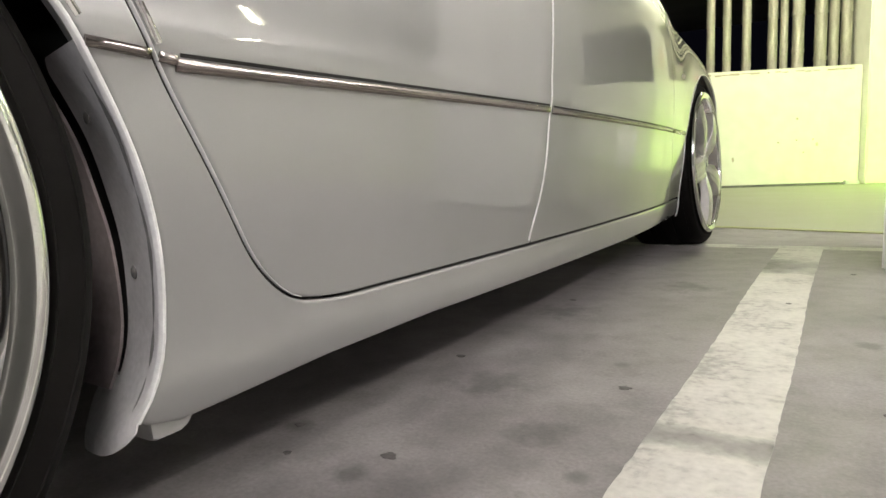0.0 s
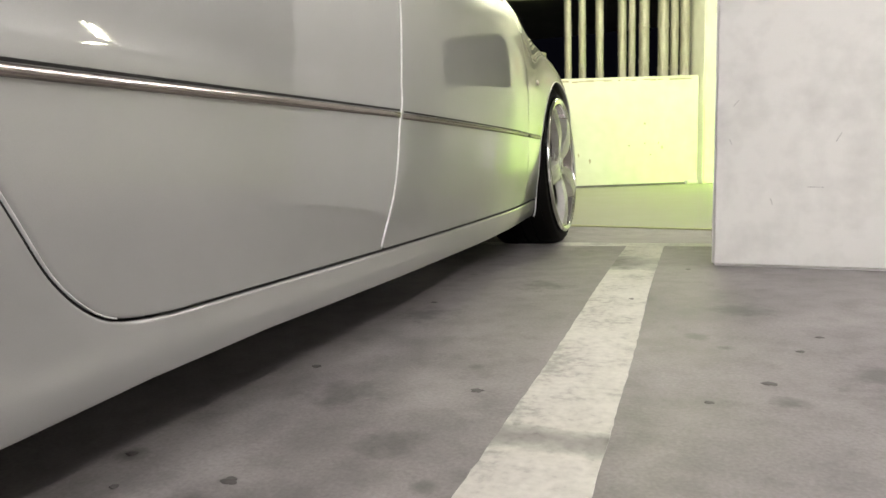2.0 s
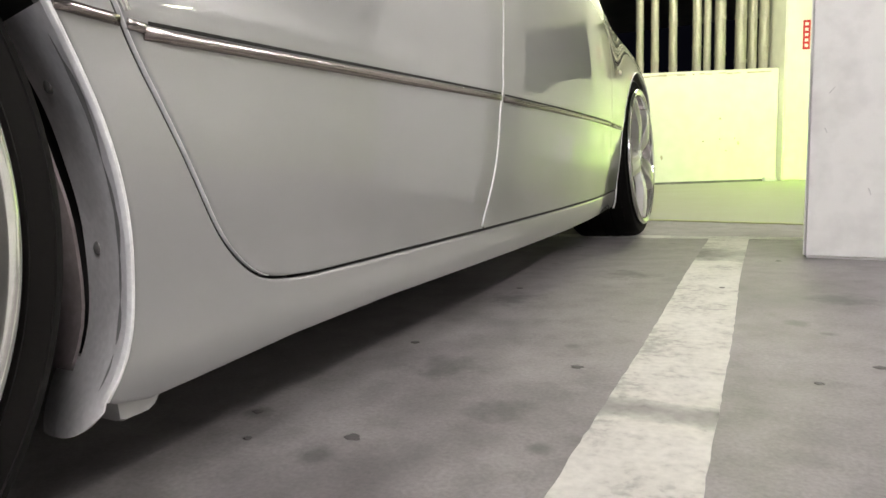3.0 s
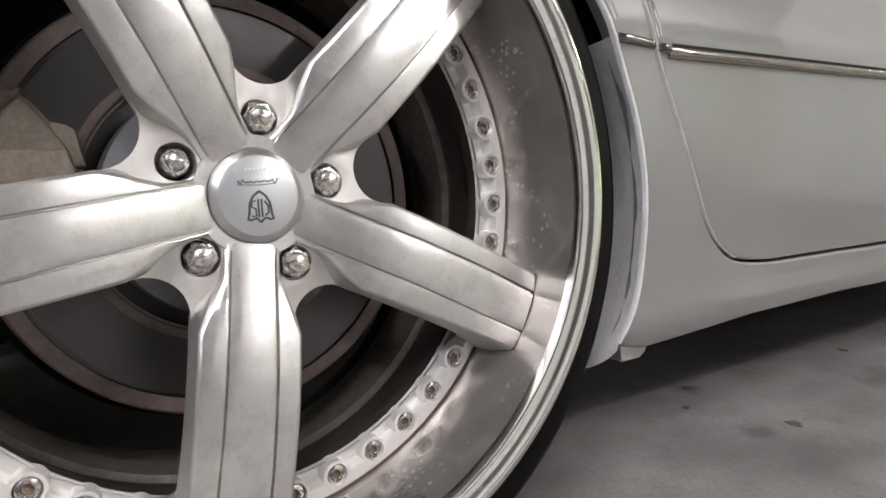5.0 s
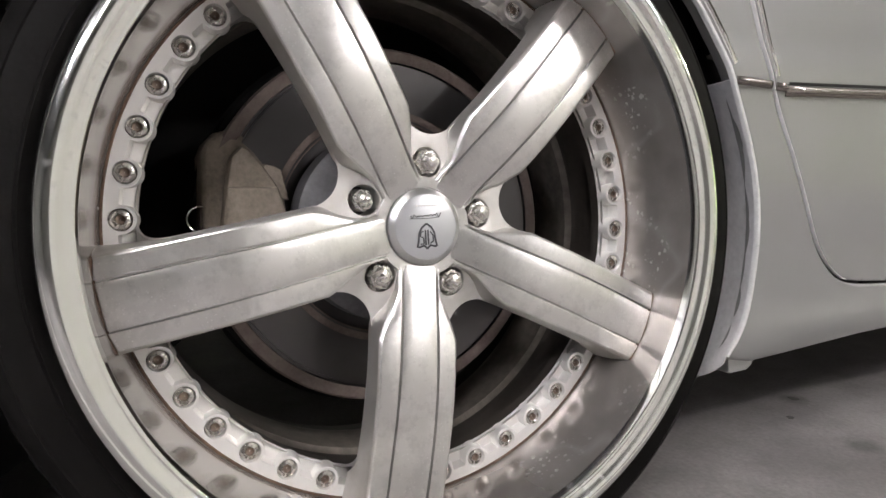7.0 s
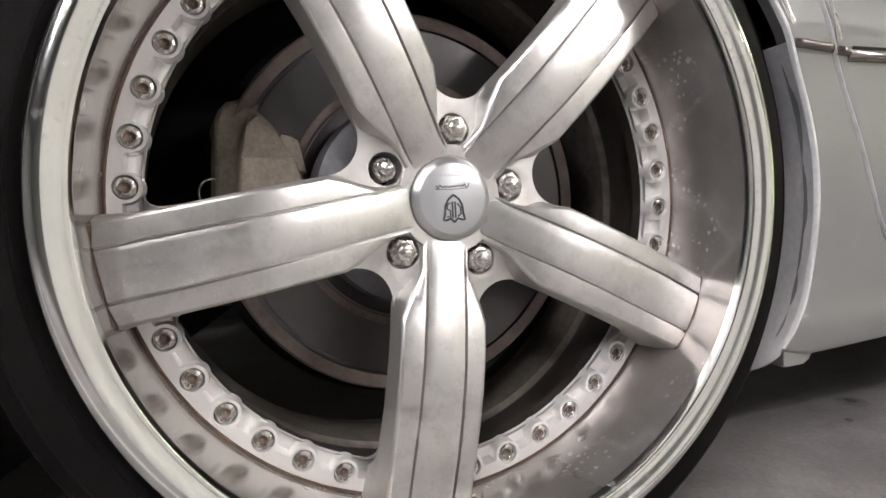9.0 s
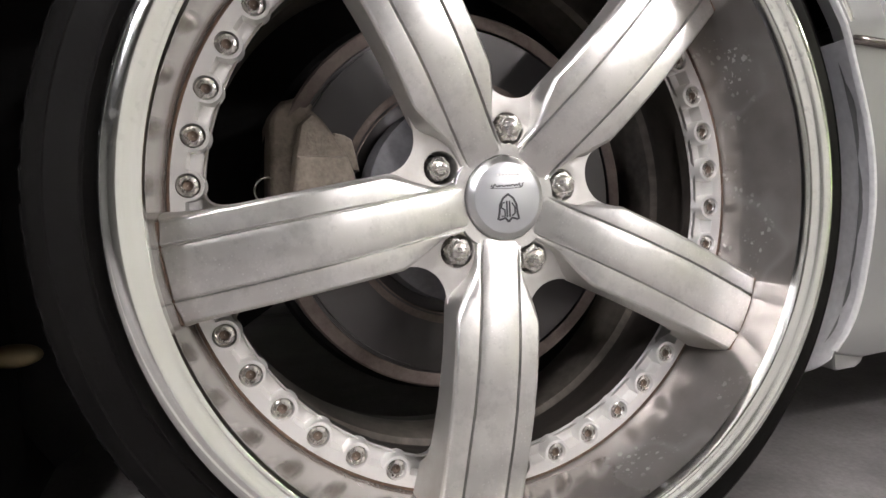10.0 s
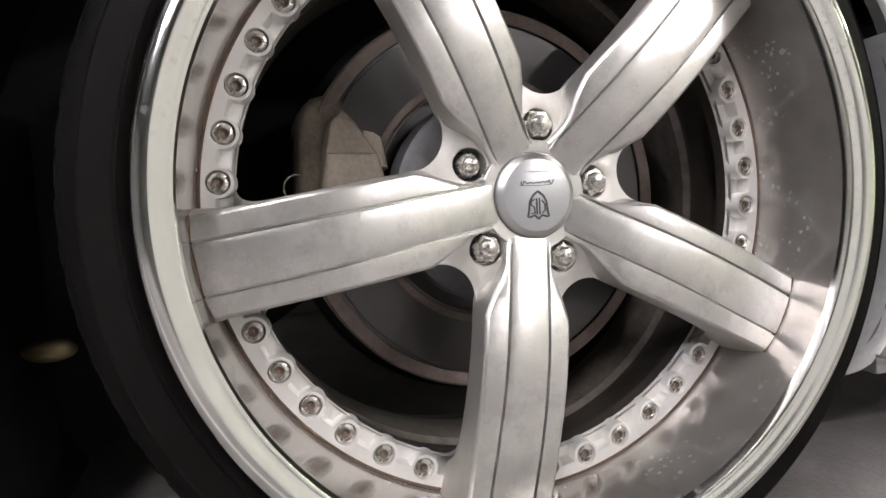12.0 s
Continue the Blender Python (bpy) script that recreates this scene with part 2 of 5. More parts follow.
# chrome darkened in its colour for the dim floor it would mirror
TRIM = brushed("darkened_chrome", (0.25, 0.225, 0.21), 0.19, 30, smudge=0.4)
ALU = machined("machined_aluminium", (0.70, 0.694, 0.672), 0.298)
ALU_CAST = brushed("cast_aluminium", (0.64, 0.628, 0.605), 0.52, 22, 0.0, 0.6, grime_at=0.38)
POLISH = brushed("polished_aluminium", (0.74, 0.75, 0.72), 0.12, 18, 0.0, 0.25, grime_at=0.36, spots=270.0, clump=5.0)
WALLMETAL = brushed("dull_rim_wall", (0.36, 0.335, 0.315), 0.13, 12, 0.0, 0.3, grime_at=0.42, spots=300.0, haze=0.10, metal=0.72)
RING = brushed("silver_ring", (0.84, 0.83, 0.81), 0.36, 60, 0.0, 0.4, grime_at=0.32, metal=0.5)
BARREL = surface("dusty_barrel", (0.10, 0.087, 0.074), (0.28, 0.25, 0.218), (0.4, 0.6), metal=0.3, scale=7, fine=90)
# barrel colour with the ring's shade put into it
BARREL_SHADE = surface("shaded_barrel_step", (0.018, 0.015, 0.013), (0.05, 0.043, 0.037), (0.4, 0.6), scale=9, fine=120)
ROTOR = brushed("brake_disc_steel", (0.11, 0.105, 0.106), 0.36, 14, 0.5, 0.6, grime_at=0.3)
HAT = surface("brake_hat", (0.12, 0.12, 0.13), (0.21, 0.21, 0.225), (0.5, 0.65), metal=0.4, scale=20, fine=200)
RUST = surface("rusty_iron", (0.12, 0.09, 0.08), (0.22, 0.18, 0.16), (0.6, 0.85), metal=0.3, scale=40, fine=300)
# pale paint of the arch edge, also the painted highlight on the door edges
EDGE = surface("pale_edge_and_highlight", (0.60, 0.60, 0.60), (0.74, 0.74, 0.735), (0.35, 0.5), scale=25, fine=200, relief=0.05, coat=0.4)
RUST_DUST = surface("brown_dust", (0.20, 0.17, 0.17), (0.33, 0.285, 0.28), (0.7, 0.9), scale=12, fine=120)
SOCKET = surface("rusty_socket", (0.10, 0.07, 0.052), (0.26, 0.20, 0.16), (0.4, 0.6), metal=0.4, scale=90, fine=400)
CALIPER = surface("dusty_caliper", (0.16, 0.132, 0.105), (0.33, 0.285, 0.235), (0.6, 0.8), metal=0.1, scale=30, fine=260, relief=0.4, depth=0.0012)
GRIME = surface("joint_dirt", (0.055, 0.034, 0.024), (0.17, 0.105, 0.072), (0.7, 0.9), scale=60, fine=300)
RUBBER = surface("tyre_rubber", (0.0024, 0.0021, 0.0019), (0.0046, 0.0041, 0.0037), (0.6, 0.8), scale=20, fine=260, relief=0.25, spec=0.08)
LINER = surface("dusty_liner", (0.50, 0.495, 0.505), (0.70, 0.69, 0.70), (0.6, 0.8), scale=9, fine=150, relief=0.3)
BOUNCE_WALL = surface("bounce_wall_paint", (0.66, 0.655, 0.64), (0.78, 0.775, 0.76), (0.7, 0.9), scale=2, fine=30)
# unseen walls coloured dark so that the metal mirrors a dim space
DARK_WALL = surface("darkened_concrete", (0.20, 0.20, 0.19), (0.30, 0.295, 0.28), (0.7, 0.9), scale=2, fine=30)
UNDER = surface("dusty_underside", (0.10, 0.098, 0.096), (0.20, 0.195, 0.19), (0.7, 0.85), scale=8, fine=90)
BLACK = surface("black_plastic", (0.008, 0.008, 0.008), (0.018, 0.017, 0.016), (0.6, 0.8), scale=15, fine=150, spec=0.25)
SCUFF = surface("scuff_mark", (0.48, 0.47, 0.45), (0.76, 0.75, 0.72), (0.6, 0.8), scale=120, fine=400)
GUM = surface("trodden_gum", (0.055, 0.050, 0.049), (0.105, 0.098, 0.095), (0.6, 0.8), scale=60, fine=300)
GLASS_DARK = plain("tinted_glass", (0.015, 0.017, 0.018), 0.04)
CAP_FACE = brushed("satin_cap", (0.56, 0.575, 0.59), 0.32, 30, 0.0, 0.3, grime_at=0.2, metal=0.7)
CAP_RIM = brushed("satin_bevel", (0.62, 0.625, 0.62), 0.30, 40, 0.0, 0.3, grime_at=0.2)
NUT = brushed("worn_chrome", (0.70, 0.685, 0.655), 0.24, 260, 0.0, 0.9, grime_at=0.46, relief=0.25)
BOLT = brushed("steel_bolt", (0.58, 0.56, 0.53), 0.25, 120, 0.0, 0.6, grime_at=0.36)
INK = plain("engraved_dark", (0.05, 0.05, 0.055), 0.4)
STAIN = surface("rust_stain", (0.36, 0.30, 0.21), (0.58, 0.53, 0.41), (0.7, 0.9), scale=20, fine=120)
RED = plain("red_sticker", (0.55, 0.03, 0.03), 0.5)
WHITE = plain("white_print", (0.75, 0.74, 0.7), 0.5)
TUBE = plain("lamp_tube", (0.9, 0.9, 0.88), 0.4, 0, LAMP_COLOUR, TUBE_STRENGTH)
COOL_TUBE = plain("cool_lamp_tube", (0.9, 0.9, 0.9), 0.4, 0, COOL_COLOUR, TUBE_STRENGTH)
LANE_TUBE = plain("lane_lamp_tube", (0.9, 0.9, 0.85), 0.4, 0, LANE_COLOUR, TUBE_STRENGTH)
# weaker tube for the fitting beyond x = 7
DIM_TUBE = plain("dimmed_lamp_tube", (0.9, 0.9, 0.85), 0.4, 0, LANE_COLOUR, 0.35 * TUBE_STRENGTH)
HOUSING = plain("lamp_housing", (0.7, 0.7, 0.68), 0.5)
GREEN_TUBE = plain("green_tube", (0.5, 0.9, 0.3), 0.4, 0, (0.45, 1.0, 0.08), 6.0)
BRASS = brushed("zinc_bracket", (0.36, 0.29, 0.17), 0.5, 40, 0.0, 0.6)
LENS = plain("clear_lens", (0.75, 0.72, 0.62), 0.12)


# ---- building helpers ----
def link_mesh(name, bm, material, smooth=True):
    me = bpy.data.meshes.new(name)
    bm.normal_update()
    bm.to_mesh(me)
    bm.free()
    me.materials.append(material)
    if smooth:
        me.polygons.foreach_set("use_smooth", [True] * len(me.polygons))
    return me


def sharp(me, degrees=35):
    """Smooth shading with the edges above that angle left sharp."""
    me.set_sharp_from_angle(angle=radians(degrees))
    return me


def part(name, bm, material, parent=None, label="", angle=35):
    me = bm if isinstance(bm, bpy.types.Mesh) else sharp(link_mesh(name, bm, material), angle)
    ob = new(name, me)
    if parent is not None:
        ob.parent = parent
    return tagged(ob, label)


def thing(name, label, category, at=None, kind="", group=""):
    ob = new(name)
    if at is not None:
        ob.matrix_basis = at
    return tagged(ob, label, category, group, kind)


def box(size, centre=(0, 0, 0), bevel=0.0, segments=2, bm=None):
    own = bmesh.new()
    bmesh.ops.create_cube(own, size=1)
    bmesh.ops.scale(own, vec=size, verts=own.verts)
    if bevel:
        bmesh.ops.bevel(own, geom=own.edges[:], offset=bevel, segments=segments, affect="EDGES")
    bmesh.ops.translate(own, vec=centre, verts=own.verts)
    return join(own, bm)


def join(own, bm):
    if bm is None:
        return own
    me = bpy.data.meshes.new("tmp")
    own.to_mesh(me)
    own.free()
    bm.from_mesh(me)
    bpy.data.meshes.remove(me)
    return bm


def lathe(profile, steps=96, bm=None, at=None, arc=None, offset=0.0):
    """Turns (radius, x) pairs round the x axis; arc: (from, to) in degrees for a part turn."""
    own = bmesh.new()
    closed = arc is None
    a0, a1 = arc if arc else (0, 360)
    count = steps if closed else steps + 1
    rings = []
    for i in range(count):
        a = radians(a0 + (a1 - a0) * i / steps + offset)
        rings.append([own.verts.new((x, r * math.cos(a), r * math.sin(a))) for r, x in profile])
    for i in range(steps):
        p, q = rings[i], rings[(i + 1) % count]
        for j in range(len(profile) - 1):
            try:
                own.faces.new((p[j], p[j + 1], q[j + 1], q[j]))
            except ValueError:
                pass
    bmesh.ops.remove_doubles(own, verts=own.verts, dist=1e-6)
    bmesh.ops.recalc_face_normals(own, faces=own.faces)
    if at is not None:
        own.transform(at)
    return join(own, bm)


class Spline:
    """A natural cubic through the given pairs."""
    def __init__(self, pairs):
        self.x, self.y = (np.array(v, float) for v in zip(*pairs))
        n, h = len(self.x), np.diff(self.x)
        a, r = np.eye(n), np.zeros(n)
        for i in range(1, n - 1):
            a[i, i - 1:i + 2] = h[i - 1], 2 * (h[i - 1] + h[i]), h[i]
            r[i] = 6 * ((self.y[i + 1] - self.y[i]) / h[i] - (self.y[i] - self.y[i - 1]) / h[i - 1])
        self.m, self.h = np.linalg.solve(a, r), h

    def __call__(self, v):
        v = min(max(v, self.x[0]), self.x[-1])
        i = min(max(int(np.searchsorted(self.x, v)) - 1, 0), len(self.h) - 1)
        h, a, b = self.h[i], self.x[i + 1] - v, v - self.x[i]
        return float(self.m[i] * a ** 3 / (6 * h) + self.m[i + 1] * b ** 3 / (6 * h) + (self.y[i] / h - self.m[i] * h / 6) * a + (self.y[i + 1] / h - self.m[i + 1] * h / 6) * b)


def inside(poly, p):
    y, z, odd = p[0], p[1], False
    for (a, b), (c, d) in zip(poly, poly[1:] + poly[:1]):
        if (b > z) != (d > z) and y < (c - a) * (z - b) / (d - b) + a:
            odd = not odd
    return odd


def resample(poly, step, closed=True):
    out = []
    pairs = zip(poly, poly[1:] + poly[:1]) if closed else zip(poly, poly[1:])
    for p, q in pairs:
        k = max(1, int(round(math.dist(p, q) / step)))
        out += [(p[0] + (q[0] - p[0]) * i / k, p[1] + (q[1] - p[1]) * i / k) for i in range(k)]
    return out if closed else out + [poly[-1]]


def grow(poly, d):
    """The outline moved outwards by d (anticlockwise outlines)."""
    out = []
    n = len(poly)
    for i in range(n):
        a, p, b = Vector(poly[i - 1]), Vector(poly[i]), Vector(poly[(i + 1) % n])
        u, v = (p - a).normalized(), (b - p).normalized()
        nu, nv = Vector((u.y, -u.x)), Vector((v.y, -v.x))
        m = nu + nv
        m = m / max(m.length_squared / 2, 0.6) if m.length > 1e-6 else nu
        out.append(tuple(p + m * d))
    return out


def fill(poly, step, holes=()):
    """Triangles that fill an outline, with points inside on a grid."""
    from mathutils.geometry import delaunay_2d_cdt
    loops = [poly, *holes]
    pts, edges = [], []
    for loop in loops:
        k = len(pts)
        pts += [Vector(p) for p in loop]
        edges += [(k + i, k + (i + 1) % len(loop)) for i in range(len(loop))]
    edge_pts = np.array([tuple(p) for p in pts])
    ys, zs = [p[0] for p in poly], [p[1] for p in poly]
    row = 0
    z = min(zs) + step / 2
    while z < max(zs):
        y = min(ys) + step * (0.5 if row % 2 else 0.25)
        while y < max(ys):
            if inside(poly, (y, z)) and not any(inside(h, (y, z)) for h in holes) and np.min(np.hypot(edge_pts[:, 0] - y, edge_pts[:, 1] - z)) > step * 0.45:
                pts.append(Vector((y, z)))
            y += step
        z += step * 0.87
        row += 1
    verts, _, faces, *_ = delaunay_2d_cdt(pts, edges, [], 0, 1e-6)
    verts = [tuple(v) for v in verts]
    keep = []
    for f in faces:
        c = (sum(verts[i][0] for i in f) / len(f), sum(verts[i][1] for i in f) / len(f))
        if inside(poly, c) and not any(inside(h, c) for h in holes):
            keep.append(tuple(f))
    return verts, keep


# ---- the place ----
def slab(name, size, centre, material, label, category, rz=0.0, bevel=0.004, kind="structure"):
    ob = part(name, box(size, (0, 0, 0), bevel), material)
    ob.matrix_basis = pose(*centre, 0, 0, rz)
    return tagged(ob, label, category, kind=kind)


slab("floor", (22, 20, 0.2), (1.5, 2.5, -0.1), FLOOR, "stained grey concrete parking garage floor", "floor", bevel=0)
slab("ceiling", (22, 20, 0.2), (1.5, 2.5, CEILING + 0.1), CEIL, "darkened concrete garage ceiling", "ceiling", bevel=0)
slab("wall_east", (0.2, 20, CEILING), (9.6, 2.5, CEILING / 2), DARK_WALL, "plain garage wall", "wall")
# unseen low wall, added to bounce light on the car and show in the spokes
slab("bounce_wall", (0.2, 6.6, 1.05), (3.4, 3.7, 0.525), BOUNCE_WALL, "low pale wall added out of view to bounce light", "wall")
slab("wall_west", (0.2, 20, CEILING), (-7.0, 2.5, CEILING / 2), WALL, "plain garage wall", "wall")
slab("wall_south", (17.0, 0.2, CEILING), (1.3, -7.2, CEILING / 2), DARK_WALL, "plain garage wall", "wall")

# painted lines: bay stripe along the car, faded cross line at its end
def painted_line(name, outline, material, label, thick=0.002, step=0.009):
    random.seed(len(name))
    poly = [(x + random.uniform(-0.0013, 0.0013), y + random.uniform(-0.0013, 0.0013)) for x, y in resample(outline, step)]
    bm = bmesh.new()
    top = [bm.verts.new((x, y, thick)) for x, y in poly]
    low = [bm.verts.new((x, y, -0.001)) for x, y in poly]
    bm.faces.new(top)
    for i in range(len(poly)):
        j = (i + 1) % len(poly)
        bm.faces.new((low[i], low[j], top[j], top[i]))
    bmesh.ops.recalc_face_normals(bm, faces=bm.faces)
    return tagged(part(name, bm, material), label, "floor marking", kind="structure")


painted_line("bay_stripe", [(0.300, -4.0), (0.446, -4.0), (0.423, 0.60), (0.4205, 1.30), (0.407, 2.04), (0.406, 2.84), (0.261, 2.84), (0.263, 2.04), (0.2745, 1.33), (0.276, 0.72)], STRIPE, "worn white painted bay line on concrete", 0.002, 0.022)
painted_line("cross_line", [(-1.9, 2.72), (0.60, 2.84), (0.60, 2.93), (-1.9, 2.83)], FADED, "faded white cross line at the bay end", 0.001)
painted_line("lane_floor", [(-6.8, 5.09), (6.8, 2.10), (6.8, 10.9), (-6.8, 10.9)], LANE, "pale coated drive lane floor", 0.003, 0.3)
painted_line("lane_edge_line", [(-6.8, 5.03), (6.8, 2.04), (6.8, 2.10), (-6.8, 5.09)], GLOW_LINE, "lane edge line tinted for the yellow-green glow on it", 0.005, 0.05)

# far parapet, set at an angle to the bay, with pipes standing behind it
FAR = pose(0.53, 8.13, 0, 0, 0, 24)


def on_far(ob, x, y, z, rz=0.0):
    ob.matrix_basis = FAR @ pose(x, y, z, 0, 0, rz)
    return ob


parapet = on_far(part("parapet_wall", box((7.0, 0.16, 1.20), (-3.5, 0.08, 0.6), 0.006), WALL), 0, 0, 0)
tagged(parapet, "cream painted concrete parapet wall, scuffed", "wall", kind="structure")
random.seed(21)
for x, z, w, h in ((-0.62, 0.70, 0.035, 0.030), (-0.80, 0.46, 0.025, 0.022), (-0.62, 0.48, 0.020, 0.018), (-0.42, 0.43, 0.030, 0.045), (-0.46, 0.48, 0.018, 0.028), (-0.55, 0.35, 0.022, 0.018), (-1.38, 0.37, 0.022, 0.050), (-1.25, 0.30, 0.03, 0.06)):
    mark = [(x + w * random.uniform(0.35, 0.55) * math.cos(a), z + h * random.uniform(0.35, 0.55) * math.sin(a)) for a in np.linspace(0, 2 * math.pi, 11, endpoint=False)]
    bm = bmesh.new()
    bm.faces.new([bm.verts.new((px, -0.0022, pz)) for px, pz in mark])
    bmesh.ops.solidify(bm, geom=bm.faces[:], thickness=0.0014)
    part("dirt_spot", bm, STAIN, parapet, "brownish dirt spot")
for k in range(16):
    x = -1.62 + 0.10 * k + random.uniform(-0.03, 0.03)
    part("rust_mark", box((random.uniform(0.02, 0.11), 0.0016, random.uniform(0.006, 0.022)), (x, -0.0014, 1.192 - random.uniform(0.0, 0.012)), 0.0004), STAIN, parapet, "rusty run at the coping's edge")
coping = part("coping", box((7.0, 0.158, 0.022), (-3.5, 0.082, 1.2105), 0.006), WALL, parapet)
# dark strip painted in for the shadow gap at the parapet's foot
foot_shade = part("joint", box((7.0, 0.03, 0.03), (-3.5, -0.015, 0.012), 0.004), UNDER, parapet)
pilaster = on_far(part("pilaster", box((0.55, 0.45, CEILING), (0.277, 0.10, CEILING / 2), 0.012), WALL), 0, 0, 0)
tagged(pilaster, "cream painted concrete pilaster at the parapet's end", "column", kind="structure")
lintel = on_far(part("lintel", box((7.0, 0.3, 0.42), (-3.5, 0.12, 2.34), 0.01), WALL), 0, 0, 0)
tagged(lintel, "cream concrete lintel over the opening", "beam", kind="structure")
for name, size, centre, label, category in (("parapet_wall", (9.0, 0.16, 1.22), (5.06, 0.08, 0.61), "cream painted concrete parapet wall beyond the pilaster", "wall"), ("lintel", (9.0, 0.3, 0.42), (5.06, 0.12, 2.34), "cream concrete lintel over the second opening", "beam")):
    tagged(on_far(part(name, box(size, centre, 0.006), WALL), 0, 0, 0), label, category, kind="structure")
block = on_far(part("drain_block", box((0.14, 0.07, 0.045), (0, 0, 0.0225), 0.008), LINER), -0.09, -0.045, 0)
tagged(block, "small concrete block at the parapet's foot", "block")


def pipe(radius, height, bands):
    bm = bmesh.new()
    at = Matrix.Rotation(radians(-90), 4, "Y")
    prof = [(0.001, 0), (radius, 0)]
    for z in bands:
        prof += [(radius, z - 0.02), (radius * 1.08, z - 0.018), (radius * 1.08, z + 0.018), (radius, z + 0.02)]
    prof += [(radius, height), (0.001, height)]
    return lathe(prof, 20, bm, at)


random.seed(4)
for x, d in ((-1.45, 0.082), (-1.285, 0.083), (-1.083, 0.089), (-0.818, 0.096), (-0.712, 0.077), (-0.572, 0.115), (-0.352, 0.120), (-0.212, 0.096), (-0.09, 0.108), (0.05, 0.075)):
    ob = on_far(part("railing_pipe", pipe(d / 2, 1.35, (0.28 + random.uniform(0, 0.25), 0.8)), POST), x, 0.16 + 0.04 * random.random(), 1.0)
    tagged(ob, "upright weathered galvanised pipe behind the parapet", "pipe", "pipes behind the parapet")

stub = thing("capped_pipe", "short galvanised pipe with a pale cap behind the parapet", "pipe", FAR @ pose(-1.76, 0.17, 0.86))
part("tube", pipe(0.045, 0.62, (0.3,)), POST, stub)
part("cap", lathe([(0.0005, 0.14), (0.055, 0.135), (0.062, 0.12), (0.062, 0.0)], 18, None, pose(0, 0, 0.54, 0, -90, 0)), POST, stub)
part("bracket", box((0.10, 0.05, 0.14), (0.085, 0.0, 0.50), 0.02, 3), UNDER, stub)

notice = thing("notice_sticker", "small red notice sticker with white print on the pilaster", "sticker", FAR @ pose(0.212, -0.1285, 1.53))
part("backing", box((0.075, 0.003, 0.30), (0, 0, 0), 0.001), RED, notice)
for k in range(5):
    part("print_bar", box((0.035, 0.002, 0.030), (0, -0.0022, 0.11 - k * 0.055), 0), WHITE, notice)

# the near column
column = part("column", box((0.52, 0.60, CEILING), (0.26, 0.30, CEILING / 2), 0.009, 3), PILLAR)
column.matrix_basis = pose(0.574, 2.385, 0, 0, 0, -4)
tagged(column, "white painted concrete column, scuffed and stained", "column", kind="structure")
SCUFFS = ((0.346, 0.403, 0.030, -62), (0.29, 0.254, 0.045, 2), (0.063, 0.52, 0.025, -50), (0.171, 0.21, 0.022, 72), (0.05, 0.40, 0.018, 65))
for x, z, length, turn in SCUFFS:
    scuff = part("scuff", box((length, 0.0016, 0.0034), (0, 0, 0), 0.0007), SCUFF, column)
    scuff.matrix_basis = pose(x, -0.0006, z, 0, turn, 0)

# flat dark spots trodden into the floor
random.seed(11)


def gum(x, y, r):
    lobes = [(k, random.uniform(0.03, 0.13), random.uniform(0, 6.28)) for k in (2, 3, 5)]
    poly = []
    for a in np.linspace(0, 2 * math.pi, 28, endpoint=False):
        q = r * (0.9 + sum(h * math.sin(k * a + o) for k, h, o in lobes))
        poly.append((q * math.cos(a), q * 0.8 * math.sin(a)))
    bm = bmesh.new()
    low = [bm.verts.new((a, b, 0.0002)) for a, b in poly]
    top = [bm.verts.new((a * 0.8, b * 0.8, 0.0012)) for a, b in poly]
    bm.faces.new(top)
    for i in range(28):
        bm.faces.new((low[i], low[(i + 1) % 28], top[(i + 1) % 28], top[i]))
    ob = part("gum_spot", bm, GUM)
    ob.matrix_basis = pose(x, y, 0.002 if 0.27 < x < 0.41 else 0.0)
    return tagged(ob, "flat dark spot of old gum on the concrete", "stain", "gum spots")


for x, y, r in ((0.002, 0.696, 0.013), (-0.137, 1.112, 0.011), (0.195, 1.071, 0.012), (0.372, 1.811, 0.008), (0.64, 1.228, 0.013), (-0.125, 0.641, 0.007), (0.71, 1.427, 0.009), (0.758, 1.538, 0.009), (0.504, 2.30, 0.010), (-0.124, 1.672, 0.010), (-0.178, 0.718, 0.010), (0.548, 1.117, 0.008), (0.412, 1.36, 0.007)):
    gum(x, y, r)


# ---- lamps ----
def ceiling_lamp(x, y, turn=0.0):
    ob = thing("ceiling_light", "white fluorescent batten light on the ceiling, out of view", "ceiling light", pose(x, y, CEILING, 0, 0, turn), group="ceiling lights")
    part("housing", box((0.16, 1.26, 0.06), (0, 0, -0.03), 0.008), HOUSING, ob)
    for s in (-0.045, 0.045):
        part("tube", lathe([(0.001, -0.6), (0.014, -0.598), (0.014, 0.598), (0.001, 0.6)], 12, None, pose(s, 0, -0.078, 0, 0, 90)), DIM_TUBE if x > 7 else LANE_TUBE if y > 5 else COOL_TUBE if y < -2 else TUBE, ob)
    # side reflectors added to the fittings beyond the bay keep light off the ceiling
    if x > 5:
        for s in (-1, 1):
            bm = box((0.09, 1.26, 0.003), (0, 0, 0), 0.001)
            bmesh.ops.rotate(bm, cent=(0, 0, 0), matrix=Matrix.Rotation(radians(35 * s), 3, "Y"), verts=bm.verts)
            bmesh.ops.translate(bm, vec=(s * 0.115, 0, -0.075), verts=bm.verts)
            part("light_shield", bm, HOUSING, ob)
    return ob


for x, y, turn in LAMPS:
    ceiling_lamp(x, y, turn)
# unseen green source with an area lamp, added for the parapet's green tint
guide = thing("green_source", "green source added behind the column to tint the parapet", "light", pose(1.35, 7.2, 0))
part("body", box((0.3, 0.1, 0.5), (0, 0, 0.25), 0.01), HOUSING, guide)
